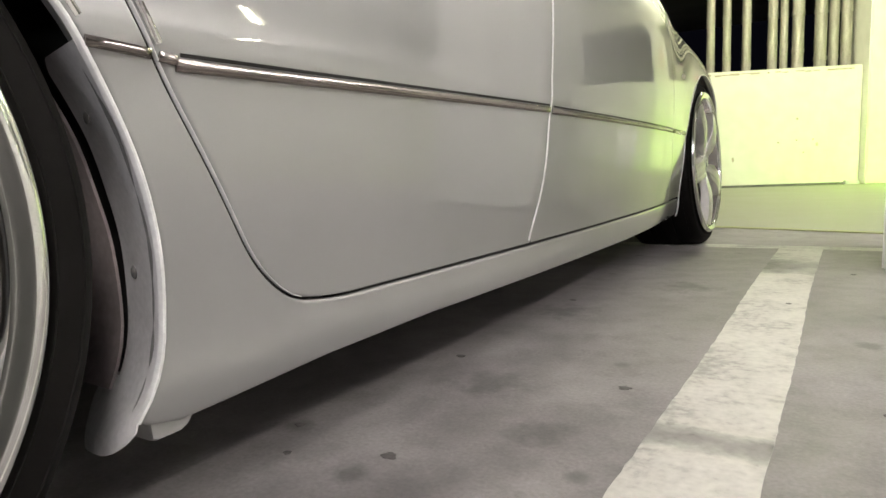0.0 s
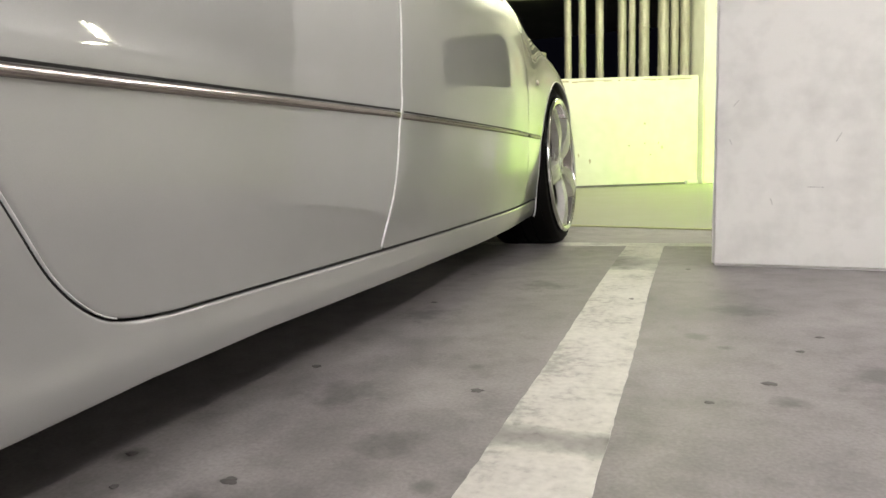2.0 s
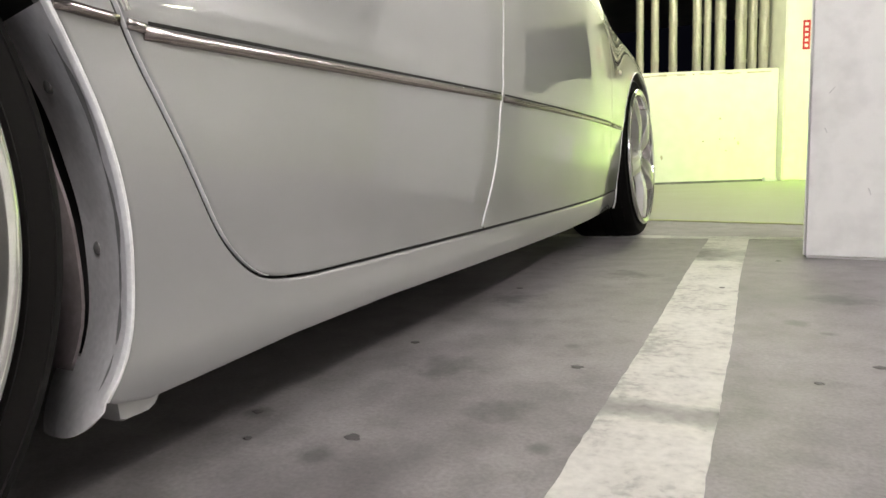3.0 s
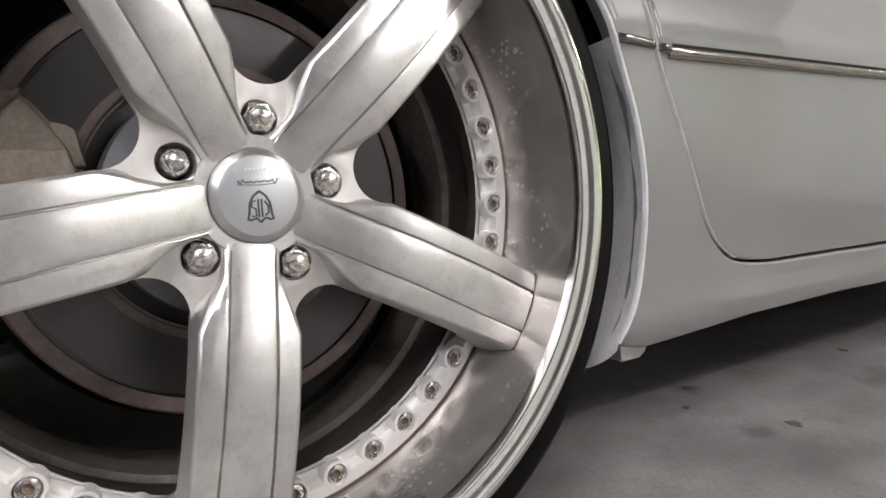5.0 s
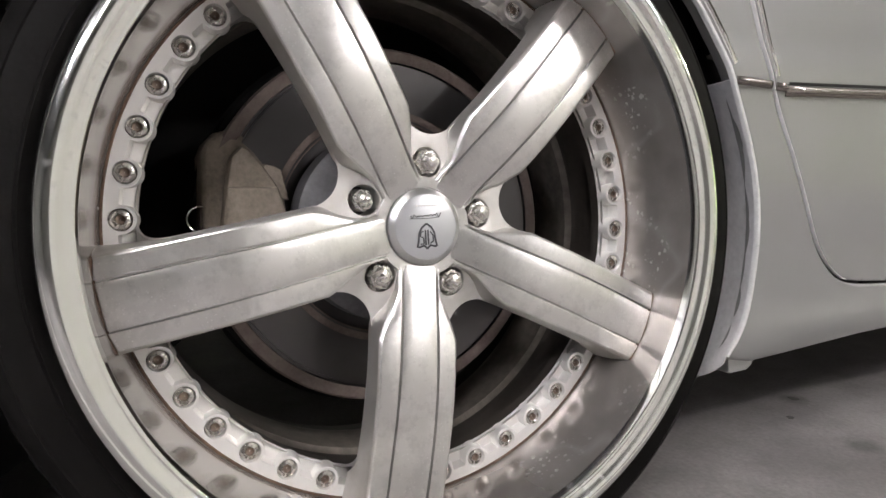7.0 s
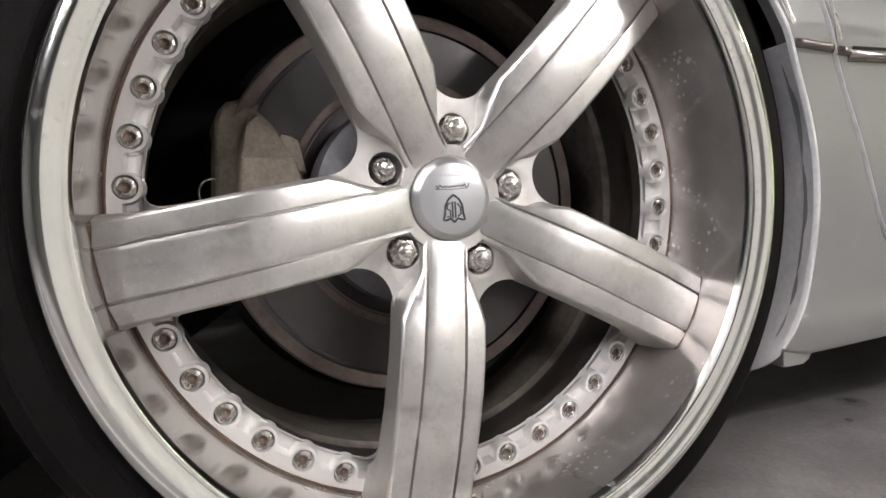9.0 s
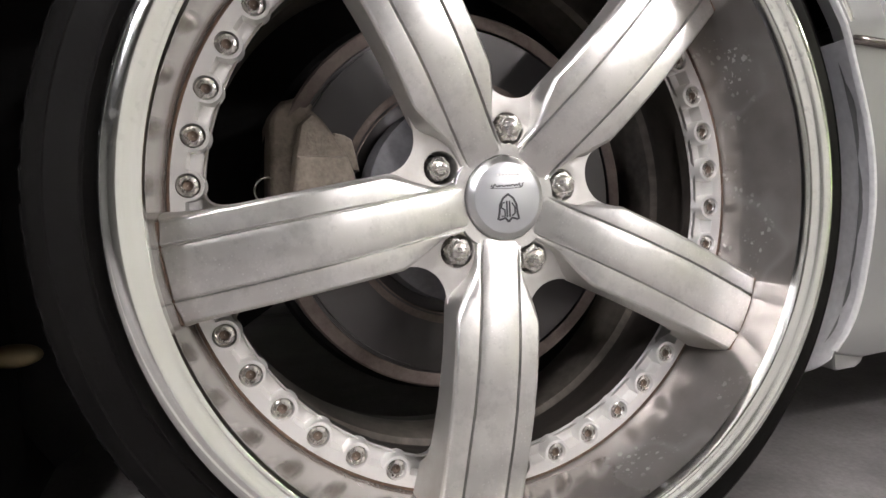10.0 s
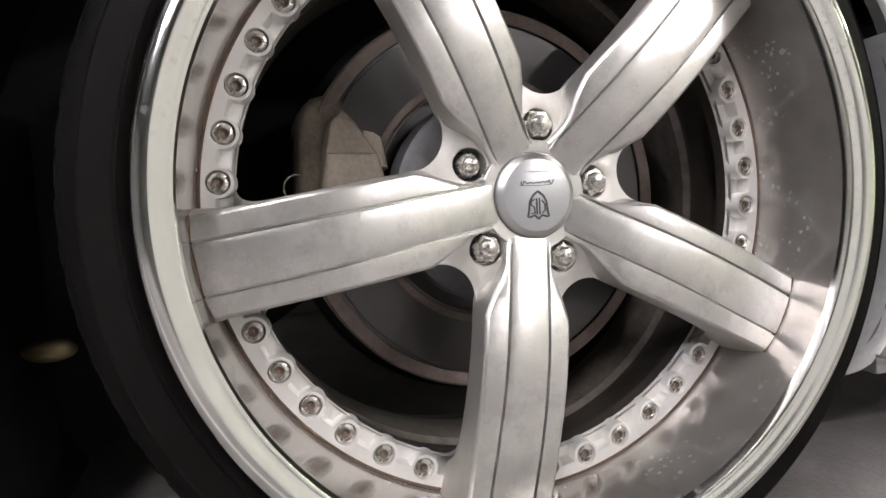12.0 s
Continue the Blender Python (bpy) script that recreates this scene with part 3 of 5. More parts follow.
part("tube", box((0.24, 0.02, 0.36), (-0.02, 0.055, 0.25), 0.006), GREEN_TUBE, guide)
area_lamp("green_spill", (1.15, 7.15, 0.42), (0.3, 0.3), GREEN_WATTS, (0.55, 1.0, 0.06), (0.0, 7.95, 0.2))


# ---- the car ----
car = thing("car", "low silver sedan on large five-spoke wheels, parked", "car")
CENTRE = -0.875
ARCH_R, ARCH_Z = 0.3845, 0.302
plan = Spline([(-1.0, -0.06), (-0.6, -0.005), (-0.2, 0.022), (0.4, 0.031), (1.15, 0.037), (1.7, 0.029), (2.2, 0.003), (2.5, -0.023), (2.72, -0.029), (2.95, -0.026), (3.25, -0.042), (3.45, -0.085)])
section = Spline([(0.08, -0.085), (0.13, -0.046), (0.17, -0.029), (0.227, -0.022), (0.30, -0.012), (0.40, -0.004), (0.46, 0.0), (0.475, 0.0024), (0.50, 0.0022), (0.53, 0.0030), (0.57, 0.0042), (0.65, 0.004), (0.75, 0.0), (0.95, -0.014)])
belt = Spline([(-1.0, 0.90), (0.0, 0.92), (1.2, 0.90), (2.1, 0.875), (2.3, 0.855), (2.55, 0.815), (2.8, 0.785), (3.1, 0.735), (3.45, 0.64)])


def side_x(y, z):
    u = max(0.0, (z - belt(y) + 0.20) / 0.20)
    f = min(1.0, max(0.0, (y - 1.5) / 0.9))
    return plan(y) + section(z) - (0.085 - 0.050 * f * f * (3 - 2 * f)) * u ** 2.4


def side_normal(y, z, e=0.003):
    dy = (side_x(y + e, z) - side_x(y - e, z)) / (2 * e)
    dz = (side_x(y, z + e) - side_x(y, z - e)) / (2 * e)
    return Vector((1, -dy, -dz)).normalized()


def panel(name, outline, parent, material=None, label="", step=0.035, gap=0.0019, mirror=False, depth=0.018, roll=0.005):
    """A pressed body panel: the outline (y, z) laid on the car's side, with its edges rolled inwards."""
    poly = grow(resample(outline, 0.012), -gap)
    inner = grow(poly, -roll)
    flat, faces = fill(inner, step)
    verts, norms, tris = [], [], []

    def put(y, z, dx, n):
        verts.append((side_x(y, z) + dx, y, z))
        norms.append(n)

    for y, z in flat:
        put(y, z, 0, side_normal(y, z))
    for f in faces:
        tris.append(f)
    n = len(inner)
    loops = []
    out = [((Vector(b) - Vector(a)).normalized()) for a, b in zip(inner, poly)]
    for share, dx, mixn in ((0.0, 0.0, 0.0), (0.4, -0.0005, 0.18), (0.7, -0.0016, 0.5), (0.9, -0.0034, 1.1), (1.0, -0.0060, 2.5), (1.0, -depth, 9.0)):
        k = len(verts)
        for (a, b), (c, d), o in zip(inner, poly, out):
            y, z = a + (c - a) * share, b + (d - b) * share
            put(y, z, dx, (side_normal(y, z) + mixn * Vector((0, o.x, o.y))).normalized())
        loops.append(k)
    for k, m in zip(loops, loops[1:]):
        for i in range(n):
            j = (i + 1) % n
            tris.append((k + i, m + i, m + j, k + j))
    if mirror:
        verts = [(2 * CENTRE - x, y, z) for x, y, z in verts]
        norms = [Vector((-v.x, v.y, v.z)) for v in norms]
        tris = [tuple(reversed(f)) for f in tris]
    me = bpy.data.meshes.new(name)
    me.from_pydata(verts, [], tris)
    me.update()
    # faces look outwards
    probe = me.polygons[0]
    if probe.normal.dot(norms[probe.vertices[0]]) < 0:
        me.flip_normals()
    me.materials.append(material or PAINT)
    me.polygons.foreach_set("use_smooth", [True] * len(me.polygons))
    me.normals_split_custom_set_from_vertices([tuple(v) for v in norms])
    ob = new(name, me)
    ob.parent = parent
    return tagged(ob, label)


def arch(y0, a0, a1, steps=40, lift=0.0):
    """The edge of a wheel opening between two angles; the rear one is larger and tucks in at its foot."""
    out = []
    for i in range(steps + 1):
        a = a0 + (a1 - a0) * i / steps
        if y0:
            out.append((y0 + (ARCH_R + lift) * math.cos(radians(a)), ARCH_Z + (ARCH_R + lift) * math.sin(radians(a))))
            continue
        f = min(1.0, max(0.0, (a - 100) / 70))
        q = 0.423 + lift + 0.03 * f * f * (3 - 2 * f)
        y, z = -0.031 + q * math.cos(radians(a)), 0.255 + q * math.sin(radians(a))
        out.append((y - (0.015 * max(0.0, (0.236 - z) / 0.07) ** 2 if y > 0 else 0.0), z))
    return out


def curve_points(pairs, steps=8):
    ys = Spline([(i, p[0]) for i, p in enumerate(pairs)])
    zs = Spline([(i, p[1]) for i, p in enumerate(pairs)])
    k = (len(pairs) - 1) * steps
    return [(ys(i / steps), zs(i / steps)) for i in range(k + 1)]


def belt_line(y0, y1, steps=20):
    return [(y0 + (y1 - y0) * i / steps, belt(y0 + (y1 - y0) * i / steps)) for i in range(steps + 1)]


REAR_EDGE = curve_points([(0.63, 0.2265), (0.575, 0.2315), (0.531, 0.2465), (0.491, 0.284), (0.4625, 0.332), (0.425, 0.403), (0.3885, 0.472), (0.355, 0.549), (0.322, 0.64), (0.304, 0.73), (0.30, belt(0.3))])
MID_EDGE = curve_points([(1.105, 0.2235), (1.120, 0.262), (1.148, 0.344), (1.166, 0.463), (1.170, 0.551), (1.174, 0.648), (1.172, 0.76), (1.165, belt(1.165))])
FRONT_EDGE = curve_points([(2.30, 0.215), (2.285, 0.33), (2.262, 0.46), (2.235, 0.58), (2.195, 0.70), (2.14, 0.80), (2.08, belt(2.08))])
FRONT_WHEEL = 2.925

rear_arch = arch(0, -12.3, 199)
front_arch = arch(FRONT_WHEEL, -24, 204)
# the tail behind the rear wheel is drawn low to shade the floor
side_outline = ([rear_arch[0], (0.378, 0.157), (0.41, 0.150), (0.46, 0.152), (0.60, 0.160), (0.80, 0.163), (1.04, 0.160), (1.77, 0.152), (2.35, 0.150), (FRONT_WHEEL - 0.41, 0.150)]
                + [(FRONT_WHEEL - 0.375, 0.214)] + [(2.30, 0.213), (1.105, 0.2215)] + REAR_EDGE[:-1] + belt_line(0.30, -0.95) + [(-0.97, 0.55), (-0.95, 0.15), (-0.85, 0.095), (-0.52, 0.070)] + rear_arch[::-1][:-1])
rear_door = [*reversed(REAR_EDGE)] + MID_EDGE[:-1] + belt_line(1.165, 0.30)[:-1]
front_door = [*reversed(MID_EDGE)] + FRONT_EDGE[:-1] + belt_line(2.08, 1.165)[:-1]
fender = [*reversed(FRONT_EDGE)] + [(FRONT_WHEEL - 0.375, 0.2165)] + front_arch[::-1][6:-6] + [(3.28, 0.20), (3.36, 0.24), (3.40, 0.5)] + belt_line(3.40, 2.08)[:-1]
for flip in (False, True):
    panel("quarter_and_sill", side_outline, car, mirror=flip, label="" if flip else "silver quarter panel running into the sill", gap=0.0015)
    panel("rear_door", rear_door, car, mirror=flip)
    panel("front_door", front_door, car, mirror=flip)
    panel("front_fender", fender, car, mirror=flip)


def sweep(points, shape, bm=None, steps_up=None):
    """A strip along points on the body's side; shape: (height, proud) pairs of its cross-section."""
    own = bmesh.new()
    rings = []
    for k, (y, z) in enumerate(points):
        a, b = points[max(k - 1, 0)], points[min(k + 1, len(points) - 1)]
        t = Vector((0, b[0] - a[0], b[1] - a[1])).normalized()
        n = side_normal(y, z)
        up = n.cross(t).normalized()
        c = Vector((side_x(y, z), y, z))
        end = min(1.0, 0.25 + min(k, len(points) - 1 - k) * 0.4)
        rings.append([own.verts.new(c + up * h + n * (p * end if p > 0 else p)) for h, p in shape])
    for p, q in zip(rings, rings[1:]):
        for j in range(len(shape) - 1):
            own.faces.new((p[j], p[j + 1], q[j + 1], q[j]))
    own.faces.new(rings[0])
    own.faces.new(rings[-1])
    bmesh.ops.recalc_face_normals(own, faces=own.faces)
    return join(own, bm)


def line(y0, y1, z0, z1, steps=60):
    return [(y0 + (y1 - y0) * i / steps, z0 + (z1 - z0) * i / steps) for i in range(steps + 1)]


MOULD = [(-0.0048, -0.004), (-0.0048, 0.002), (-0.0040, 0.0042), (-0.002, 0.0056), (0.0, 0.0062), (0.0032, 0.0056), (0.0056, 0.004), (0.0066, -0.004)]
BEAD = [(-0.0032, -0.002), (-0.0030, 0.0012), (-0.0015, 0.0028), (0.0005, 0.0030), (0.0024, 0.0018), (0.0030, -0.002)]
for y0, y1, z0, z1 in ((0.411, 1.162, 0.4568, 0.4575), (1.172, 2.255, 0.4560, 0.4465), (2.268, 2.545, 0.4465, 0.4445)):
    strip = part("side_moulding", sweep(line(y0, y1, z0, z1), MOULD), TRIM, car, "chrome side moulding, darkened for the floor it mirrors")
    part("shadow_groove", sweep(line(y0 + 0.004, y1 - 0.004, z0 + 0.0085, z1 + 0.0085), [(-0.0016, -0.003), (-0.0016, 0.0012), (0.0016, 0.0012), (0.0022, -0.003)]), BLACK, strip)
part("side_moulding", sweep(line(0.338, 0.3895, 0.4665, 0.4630, 12), [(h * 0.8, p) for h, p in MOULD]), TRIM, car, "short chrome moulding on the quarter panel")
part("side_moulding", sweep(line(0.3965, 0.413, 0.4620, 0.4600, 8), [(h * 0.8, p * 0.8) for h, p in MOULD]), TRIM, car, "stepped end of the chrome door moulding")
rear_up = [p for p in REAR_EDGE if p[1] > 0.470]
part("door_edge_moulding", sweep([(y + 0.008, z) for y, z in rear_up], BEAD), CHROME, car, "chrome bead along the rear door gap")
part("arch_moulding", sweep(arch(0, 32, 150, 60, 0.008), BEAD), CHROME, car, "chrome bead along the rear wheel arch")
part("door_gap_seal", sweep([p for p in REAR_EDGE if p[1] > 0.24], [(-0.0004, -0.010), (-0.0004, -0.0045), (0.0006, -0.0040), (0.0016, -0.0045), (0.0016, -0.010)]), BLACK, car, "black rubber seal in the door gap")
# pale strip stands in for the highlight on the rolled door edge
part("door_edge_highlight", sweep([p for p in REAR_EDGE if p[1] > 0.235], [(-0.0021, -0.008), (-0.0020, -0.0012), (-0.0015, 0.0), (-0.0010, 0.0), (-0.0006, -0.0012), (-0.0005, -0.008)]), EDGE, car, "thin pale strip painting the highlight on the rear door edge")
# the same highlight strip between the doors, then the rubber seal under them
part("door_edge_highlight", sweep([p for p in MID_EDGE if p[1] > 0.228], [(-0.0018, -0.008), (-0.0017, -0.0012), (-0.0010, 0.0002), (0.0000, 0.0002), (0.0006, -0.0012), (0.0007, -0.008)]), EDGE, car, "thin pale strip painting the highlight between the doors")
part("door_seal", sweep(line(0.60, 2.29, 0.2235, 0.2125), [(-0.003, -0.016), (-0.003, -0.0085), (0.0, -0.0065), (0.003, -0.0075), (0.004, -0.016)]), BLACK, car, "black rubber seal under the doors")


# rolled flange round the rear arches
def flange(y0, a0, a1, mirror=False):
    bm = bmesh.new()
    rings = []
    for y, z in arch(y0, a0, a1, 90):
        d = Vector((0, y - y0, z - ARCH_Z)).normalized()
        c = Vector((side_x(y, z), y, z))
        rings.append([bm.verts.new(c + d * o + Vector((dx, 0, 0))) for o, dx in ((0.0024, -0.0018), (0.0018, 0.0004), (0.0010, 0.0012), (-0.0002, 0.0015), (-0.0016, 0.0008), (-0.0024, -0.0010), (-0.0026, -0.0040))])
    for p, q in zip(rings, rings[1:]):
        for j in range(len(p) - 1):
            bm.faces.new((p[j], p[j + 1], q[j + 1], q[j]))
    if mirror:
        for v in bm.verts:
            v.co.x = 2 * CENTRE - v.co.x
    bmesh.ops.recalc_face_normals(bm, faces=bm.faces)
    return bm


for y0 in (0, FRONT_WHEEL):
    for flip in (False, True):
        part("arch_flange", flange(y0, -12.3 if not y0 else -24, 199 if not y0 else 204, flip), EDGE, car, "pale worn paint on the rolled arch edge")


def well(y0, mirror):
    bm = bmesh.new()
    spans = ((0.425, -16, 92), (0.49, 88, 213)) if y0 == 0 else ((0.397, -14, 194),)
    for r, a0, a1 in spans:
        lathe([(r - 0.008, -0.035), (r, -0.05), (r, -0.36), (0.02, -0.37)], 40, bm, pose(0, y0, ARCH_Z), (a0, a1))
    if y0:
        bmesh.ops.translate(bm, vec=(-0.06, 0, 0), verts=bm.verts)
    if mirror:
        for v in bm.verts:
            v.co.x = 2 * CENTRE - v.co.x
    return bm


for y0 in (0, FRONT_WHEEL):
    for flip in (False, True):
        part("wheel_well", well(y0, flip), BLACK, car, "black wheel well lining")


def side_bump(place, size):
    bm = bmesh.new()
    bmesh.ops.create_uvsphere(bm, u_segments=16, v_segments=10, radius=1)
    bmesh.ops.scale(bm, vec=size, verts=bm.verts)
    bmesh.ops.translate(bm, vec=place, verts=bm.verts)
    return bm


# dusty liner behind the front edge of the rear arch, with its screws and the tab below
edge_y = Spline([(0.09, 0.325), (0.135, 0.349), (0.165, 0.367), (0.198, 0.3835), (0.234, 0.3915), (0.273, 0.392), (0.32, 0.388), (0.36, 0.379), (0.40, 0.368), (0.44, 0.350), (0.49, 0.320)])
LINER_X = 0.016


foot_z = Spline([(-0.112, 0.128), (-0.103, 0.1245), (-0.077, 0.1240), (-0.036, 0.130), (-0.010, 0.139), (0.005, 0.147), (0.018, 0.158)])


def liner_y(x, z):
    """Where the liner lies: flush with the arch's edge outside, running forward as it goes in."""
    return edge_y(z) - 0.0005 + max(0.0, side_x(edge_y(z), max(z, 0.16)) - 0.003 - x) * 0.27


def liner_bm(top, x1, x0=LINER_X):
    """The sheet that runs in from the arch's front edge and ends in a rounded foot below the sill."""
    bm = bmesh.new()
    cols = []
    for i in range(17):
        x = x0 + (x1 - x0) * i / 16
        low = foot_z(x) + 0.018 * max(0.0, (-0.095 - x) / 0.017) ** 2
        hi = top - (0.010 * max(0.0, (i - 13) / 3) ** 2 if x0 == LINER_X else 0.008 * (i / 16) ** 3)
        col = []
        for k in range(31):
            z = low + (hi - low) * k / 30
            tuck = 0.006 * max(0.0, 1 - (z - low) / 0.022) ** 2
            start = side_x(edge_y(z), max(z, 0.16)) - 0.0030 if x0 == LINER_X else x0
            xx = start + (x1 - start) * i / 16
            col.append(bm.verts.new((xx, liner_y(xx, z) + tuck, z)))
        cols.append(col)
    for p, q in zip(cols, cols[1:]):
        for k in range(30):
            bm.faces.new((p[k], p[k + 1], q[k + 1], q[k]))
    bmesh.ops.recalc_face_normals(bm, faces=bm.faces)
    bmesh.ops.solidify(bm, geom=bm.faces[:], thickness=0.002)
    bmesh.ops.recalc_face_normals(bm, faces=bm.faces)
    return bm


liner = part("arch_liner", liner_bm(0.468, -0.072), LINER, car, "dusty grey plastic arch liner")
bm = bmesh.new()
grid = [[bm.verts.new((-0.0745 - 0.13 * i / 8, edge_y(z) + 0.016 + 0.004 * i / 8, z)) for z in (0.176 + 0.30 * k / 16 for k in range(17))] for i in range(9)]
for p, q in zip(grid, grid[1:]):
    for k in range(16):
        bm.faces.new((p[k], p[k + 1], q[k + 1], q[k]))
bmesh.ops.recalc_face_normals(bm, faces=bm.faces)
bmesh.ops.solidify(bm, geom=bm.faces[:], thickness=0.003)
part("inner_liner", bm, RUST_DUST, liner, "dark brown dusty inner arch panel")
part("liner_foot", liner_bm(0.186, -0.112, -0.0715), LINER, liner)
for z, x in ((0.285, -0.044), (0.420, -0.040)):
    screw = part("screw", lathe([(0.0005, 0.003), (0.0045, 0.0027), (0.0062, 0.0015), (0.0066, -0.002)], 14), UNDER, liner)
    screw.matrix_basis = pose(x, liner_y(x, z) - 0.0015, z, 0, 0, -106)
bm = bmesh.new()
tab = [(0.388, 0.138), (0.395, 0.1355), (0.418, 0.1355), (0.427, 0.140), (0.436, 0.152), (0.440, 0.162), (0.386, 0.162)]
sides = [[bm.verts.new((x, y, z)) for y, z in grow(tab, g)] for x, g in ((-0.052, -0.001), (-0.050, 0.0), (-0.021, 0.0), (-0.018, -0.002))]
for p, q in zip(sides, sides[1:]):
    for k in range(7):
        bm.faces.new((p[k], p[(k + 1) % 7], q[(k + 1) % 7], q[k]))
bm.faces.new(sides[0])
bm.faces.new(sides[-1])
bmesh.ops.recalc_face_normals(bm, faces=bm.faces)
part("sill_tab", bm, PAINT, car)

# black panel added behind the rear wheel to keep lamp light off the floor
bm = box((0.27, 0.004, 0.41), (-0.170, -0.428, 0.217), 0.001)
part("rear_light_block", bm, BLACK, car, "black panel added behind the rear wheel to block light")

# underside
part("underbody", box((1.02, 4.55, 0.06), (CENTRE, 1.25, 0.215), 0.02), UNDER, car, "dusty dark underbody")
for s in (0, 1):
    xs = -0.22 if not s else 2 * CENTRE + 0.22
    part("underbody", box((0.36, 2.02, 0.05), (xs, 1.46, 0.20), 0.02), UNDER, car, "dusty dark underbody")


def patch(fn, nu, nv, name, material, label=""):
    bm = bmesh.new()
    grid = [[bm.verts.new(fn(i / nu, j / nv)) for j in range(nv + 1)] for i in range(nu + 1)]
    for i in range(nu):
        for j in range(nv):
            bm.faces.new((grid[i][j], grid[i + 1][j], grid[i + 1][j + 1], grid[i][j + 1]))
    bmesh.ops.recalc_face_normals(bm, faces=bm.faces)
    return part(name, bm, material, car, label)


def across(v, y, edge_x, z, crown):
    """A point on a line from the right edge to the left edge, crowned in the middle."""
    x = edge_x + (2 * CENTRE - 2 * edge_x) * v
    return (x, y, z + crown * (1 - (2 * v - 1) ** 2))


def lid(y0, y1, bow, name, crown, material):
    """A lid from the glass at y0 to the bumper at y1, its end bowed and lowered to meet the bumper's top edge."""
    def fn(u, v):
        s = min(1.0, abs(2 * v - 1)) ** (1 / 0.6)
        y = y0 + (y1 - y0 + bow * math.sqrt(1 - s * s) ** 0.8) * u
        flat = y0 + (y1 - y0) * u
        return across(v, y, side_x(flat, belt(flat)), belt(flat), crown * (1 - u ** 8))
    return patch(fn, 24, 24, name, material)


lid(2.10, 3.40, 0.23, "bonnet", 0.07, PAINT)
lid(-0.40, -0.95, -0.17, "boot_lid", 0.06, PAINT)
ROOF_X = -0.27


def glass(y0, z0, x0, y1, z1, x1, crown0, crown1, name):
    def fn(u, v):
        x = x0 + (x1 - x0) * u
        return across(v, y0 + (y1 - y0) * u + 0.05 * (1 - (2 * v - 1) ** 2) * (1 if y0 > 1 else -1), x, z0 + (z1 - z0) * u, crown0 + (crown1 - crown0) * u)
    return patch(fn, 12, 16, name, GLASS_DARK)


glass(2.10, belt(2.10), side_x(2.10, belt(2.10)), 1.42, 1.31, ROOF_X, 0.06, 0.06, "windscreen")
glass(-0.40, belt(-0.4), side_x(-0.4, belt(-0.4)), 0.10, 1.29, ROOF_X, 0.06, 0.06, "rear_window")
patch(lambda u, v: across(v, 1.42 - 1.32 * u, ROOF_X, 1.31 + 0.05 * math.sin(math.pi * u) - 0.02 * u, 0.06), 16, 16, "roof", PAINT)
for flip in (False, True):
    def window(u, v, f=flip):
        ya, yb = 2.10 + (-0.40 - 2.10) * u, 1.42 + (0.10 - 1.42) * u
        xa, xb = side_x(ya, belt(ya)), ROOF_X
        za, zb = belt(ya), 1.31 + 0.05 * math.sin(math.pi * u) - 0.02 * u
        x = xa + (xb - xa) * v + 0.03 * math.sin(math.pi * v)
        return (2 * CENTRE - x if f else x, ya + (yb - ya) * v, za + (zb - za) * v)
    patch(window, 24, 8, "side_window", GLASS_DARK)


def nose(y_side, y_mid, z0, z1, name, material, lean):
    def fn(u, v):
        a = math.pi * v
        e = side_x(y_side, min(z0 + (z1 - z0) * u, belt(y_side)))
        c = math.cos(a)
        x = CENTRE + (e - CENTRE) * math.copysign(abs(c) ** 0.6, c)
        return (x, y_side + (y_mid - y_side) * math.sin(a) ** 0.8 - lean * u, z0 + (z1 - z0) * u)
    return patch(fn, 8, 32, name, material)


nose(3.39, 3.74, 0.18, belt(3.39), "front_bumper", PAINT, 0.12)
nose(-0.94, -1.16, 0.15, belt(-0.94), "rear_bumper", PAINT, -0.05)
# tie-down loop hanging behind the rear wheel
loop = part("tow_bracket", side_bump((-0.20, -0.400, 0.205), (0.012, 0.024, 0.011)), BRASS, car, "small brassy bracket behind the rear wheel")

# small lamp on the front fender
part("side_lamp", side_bump((side_x(2.46, 0.640), 2.46, 0.640), (0.006, 0.022, 0.010)), LENS, car, "small clear side lamp on the fender")


# ---- wheels ----
LUG0 = 81.27
SPOKES = [LUG0 - 36 - 72 * k for k in range(5)]
SPOKE_H = Spline([(0.030, -0.0030), (0.045, 0.0008), (0.06, 0.0048), (0.09, 0.0125), (0.12, 0.0185), (0.15, 0.0214), (0.20, 0.0196), (0.258, 0.0130)])
BASE_H = Spline([(0.0, -0.004), (0.036, -0.005), (0.055, -0.0075), (0.070, -0.0100), (0.086, -0.0120), (0.11, -0.0080), (0.15, -0.0050), (0.185, -0.0080), (0.205, -0.0125), (0.2195, -0.0240), (0.2285, -0.0500)])
LUG_R, HALF = 0.05715, 0.0345


def shoulder(r):
    if r < 0.058:
        return 0.0188
    if r < 0.097:
        return 0.0188 + (HALF - 0.0188) * (r - 0.058) / 0.039
    return HALF


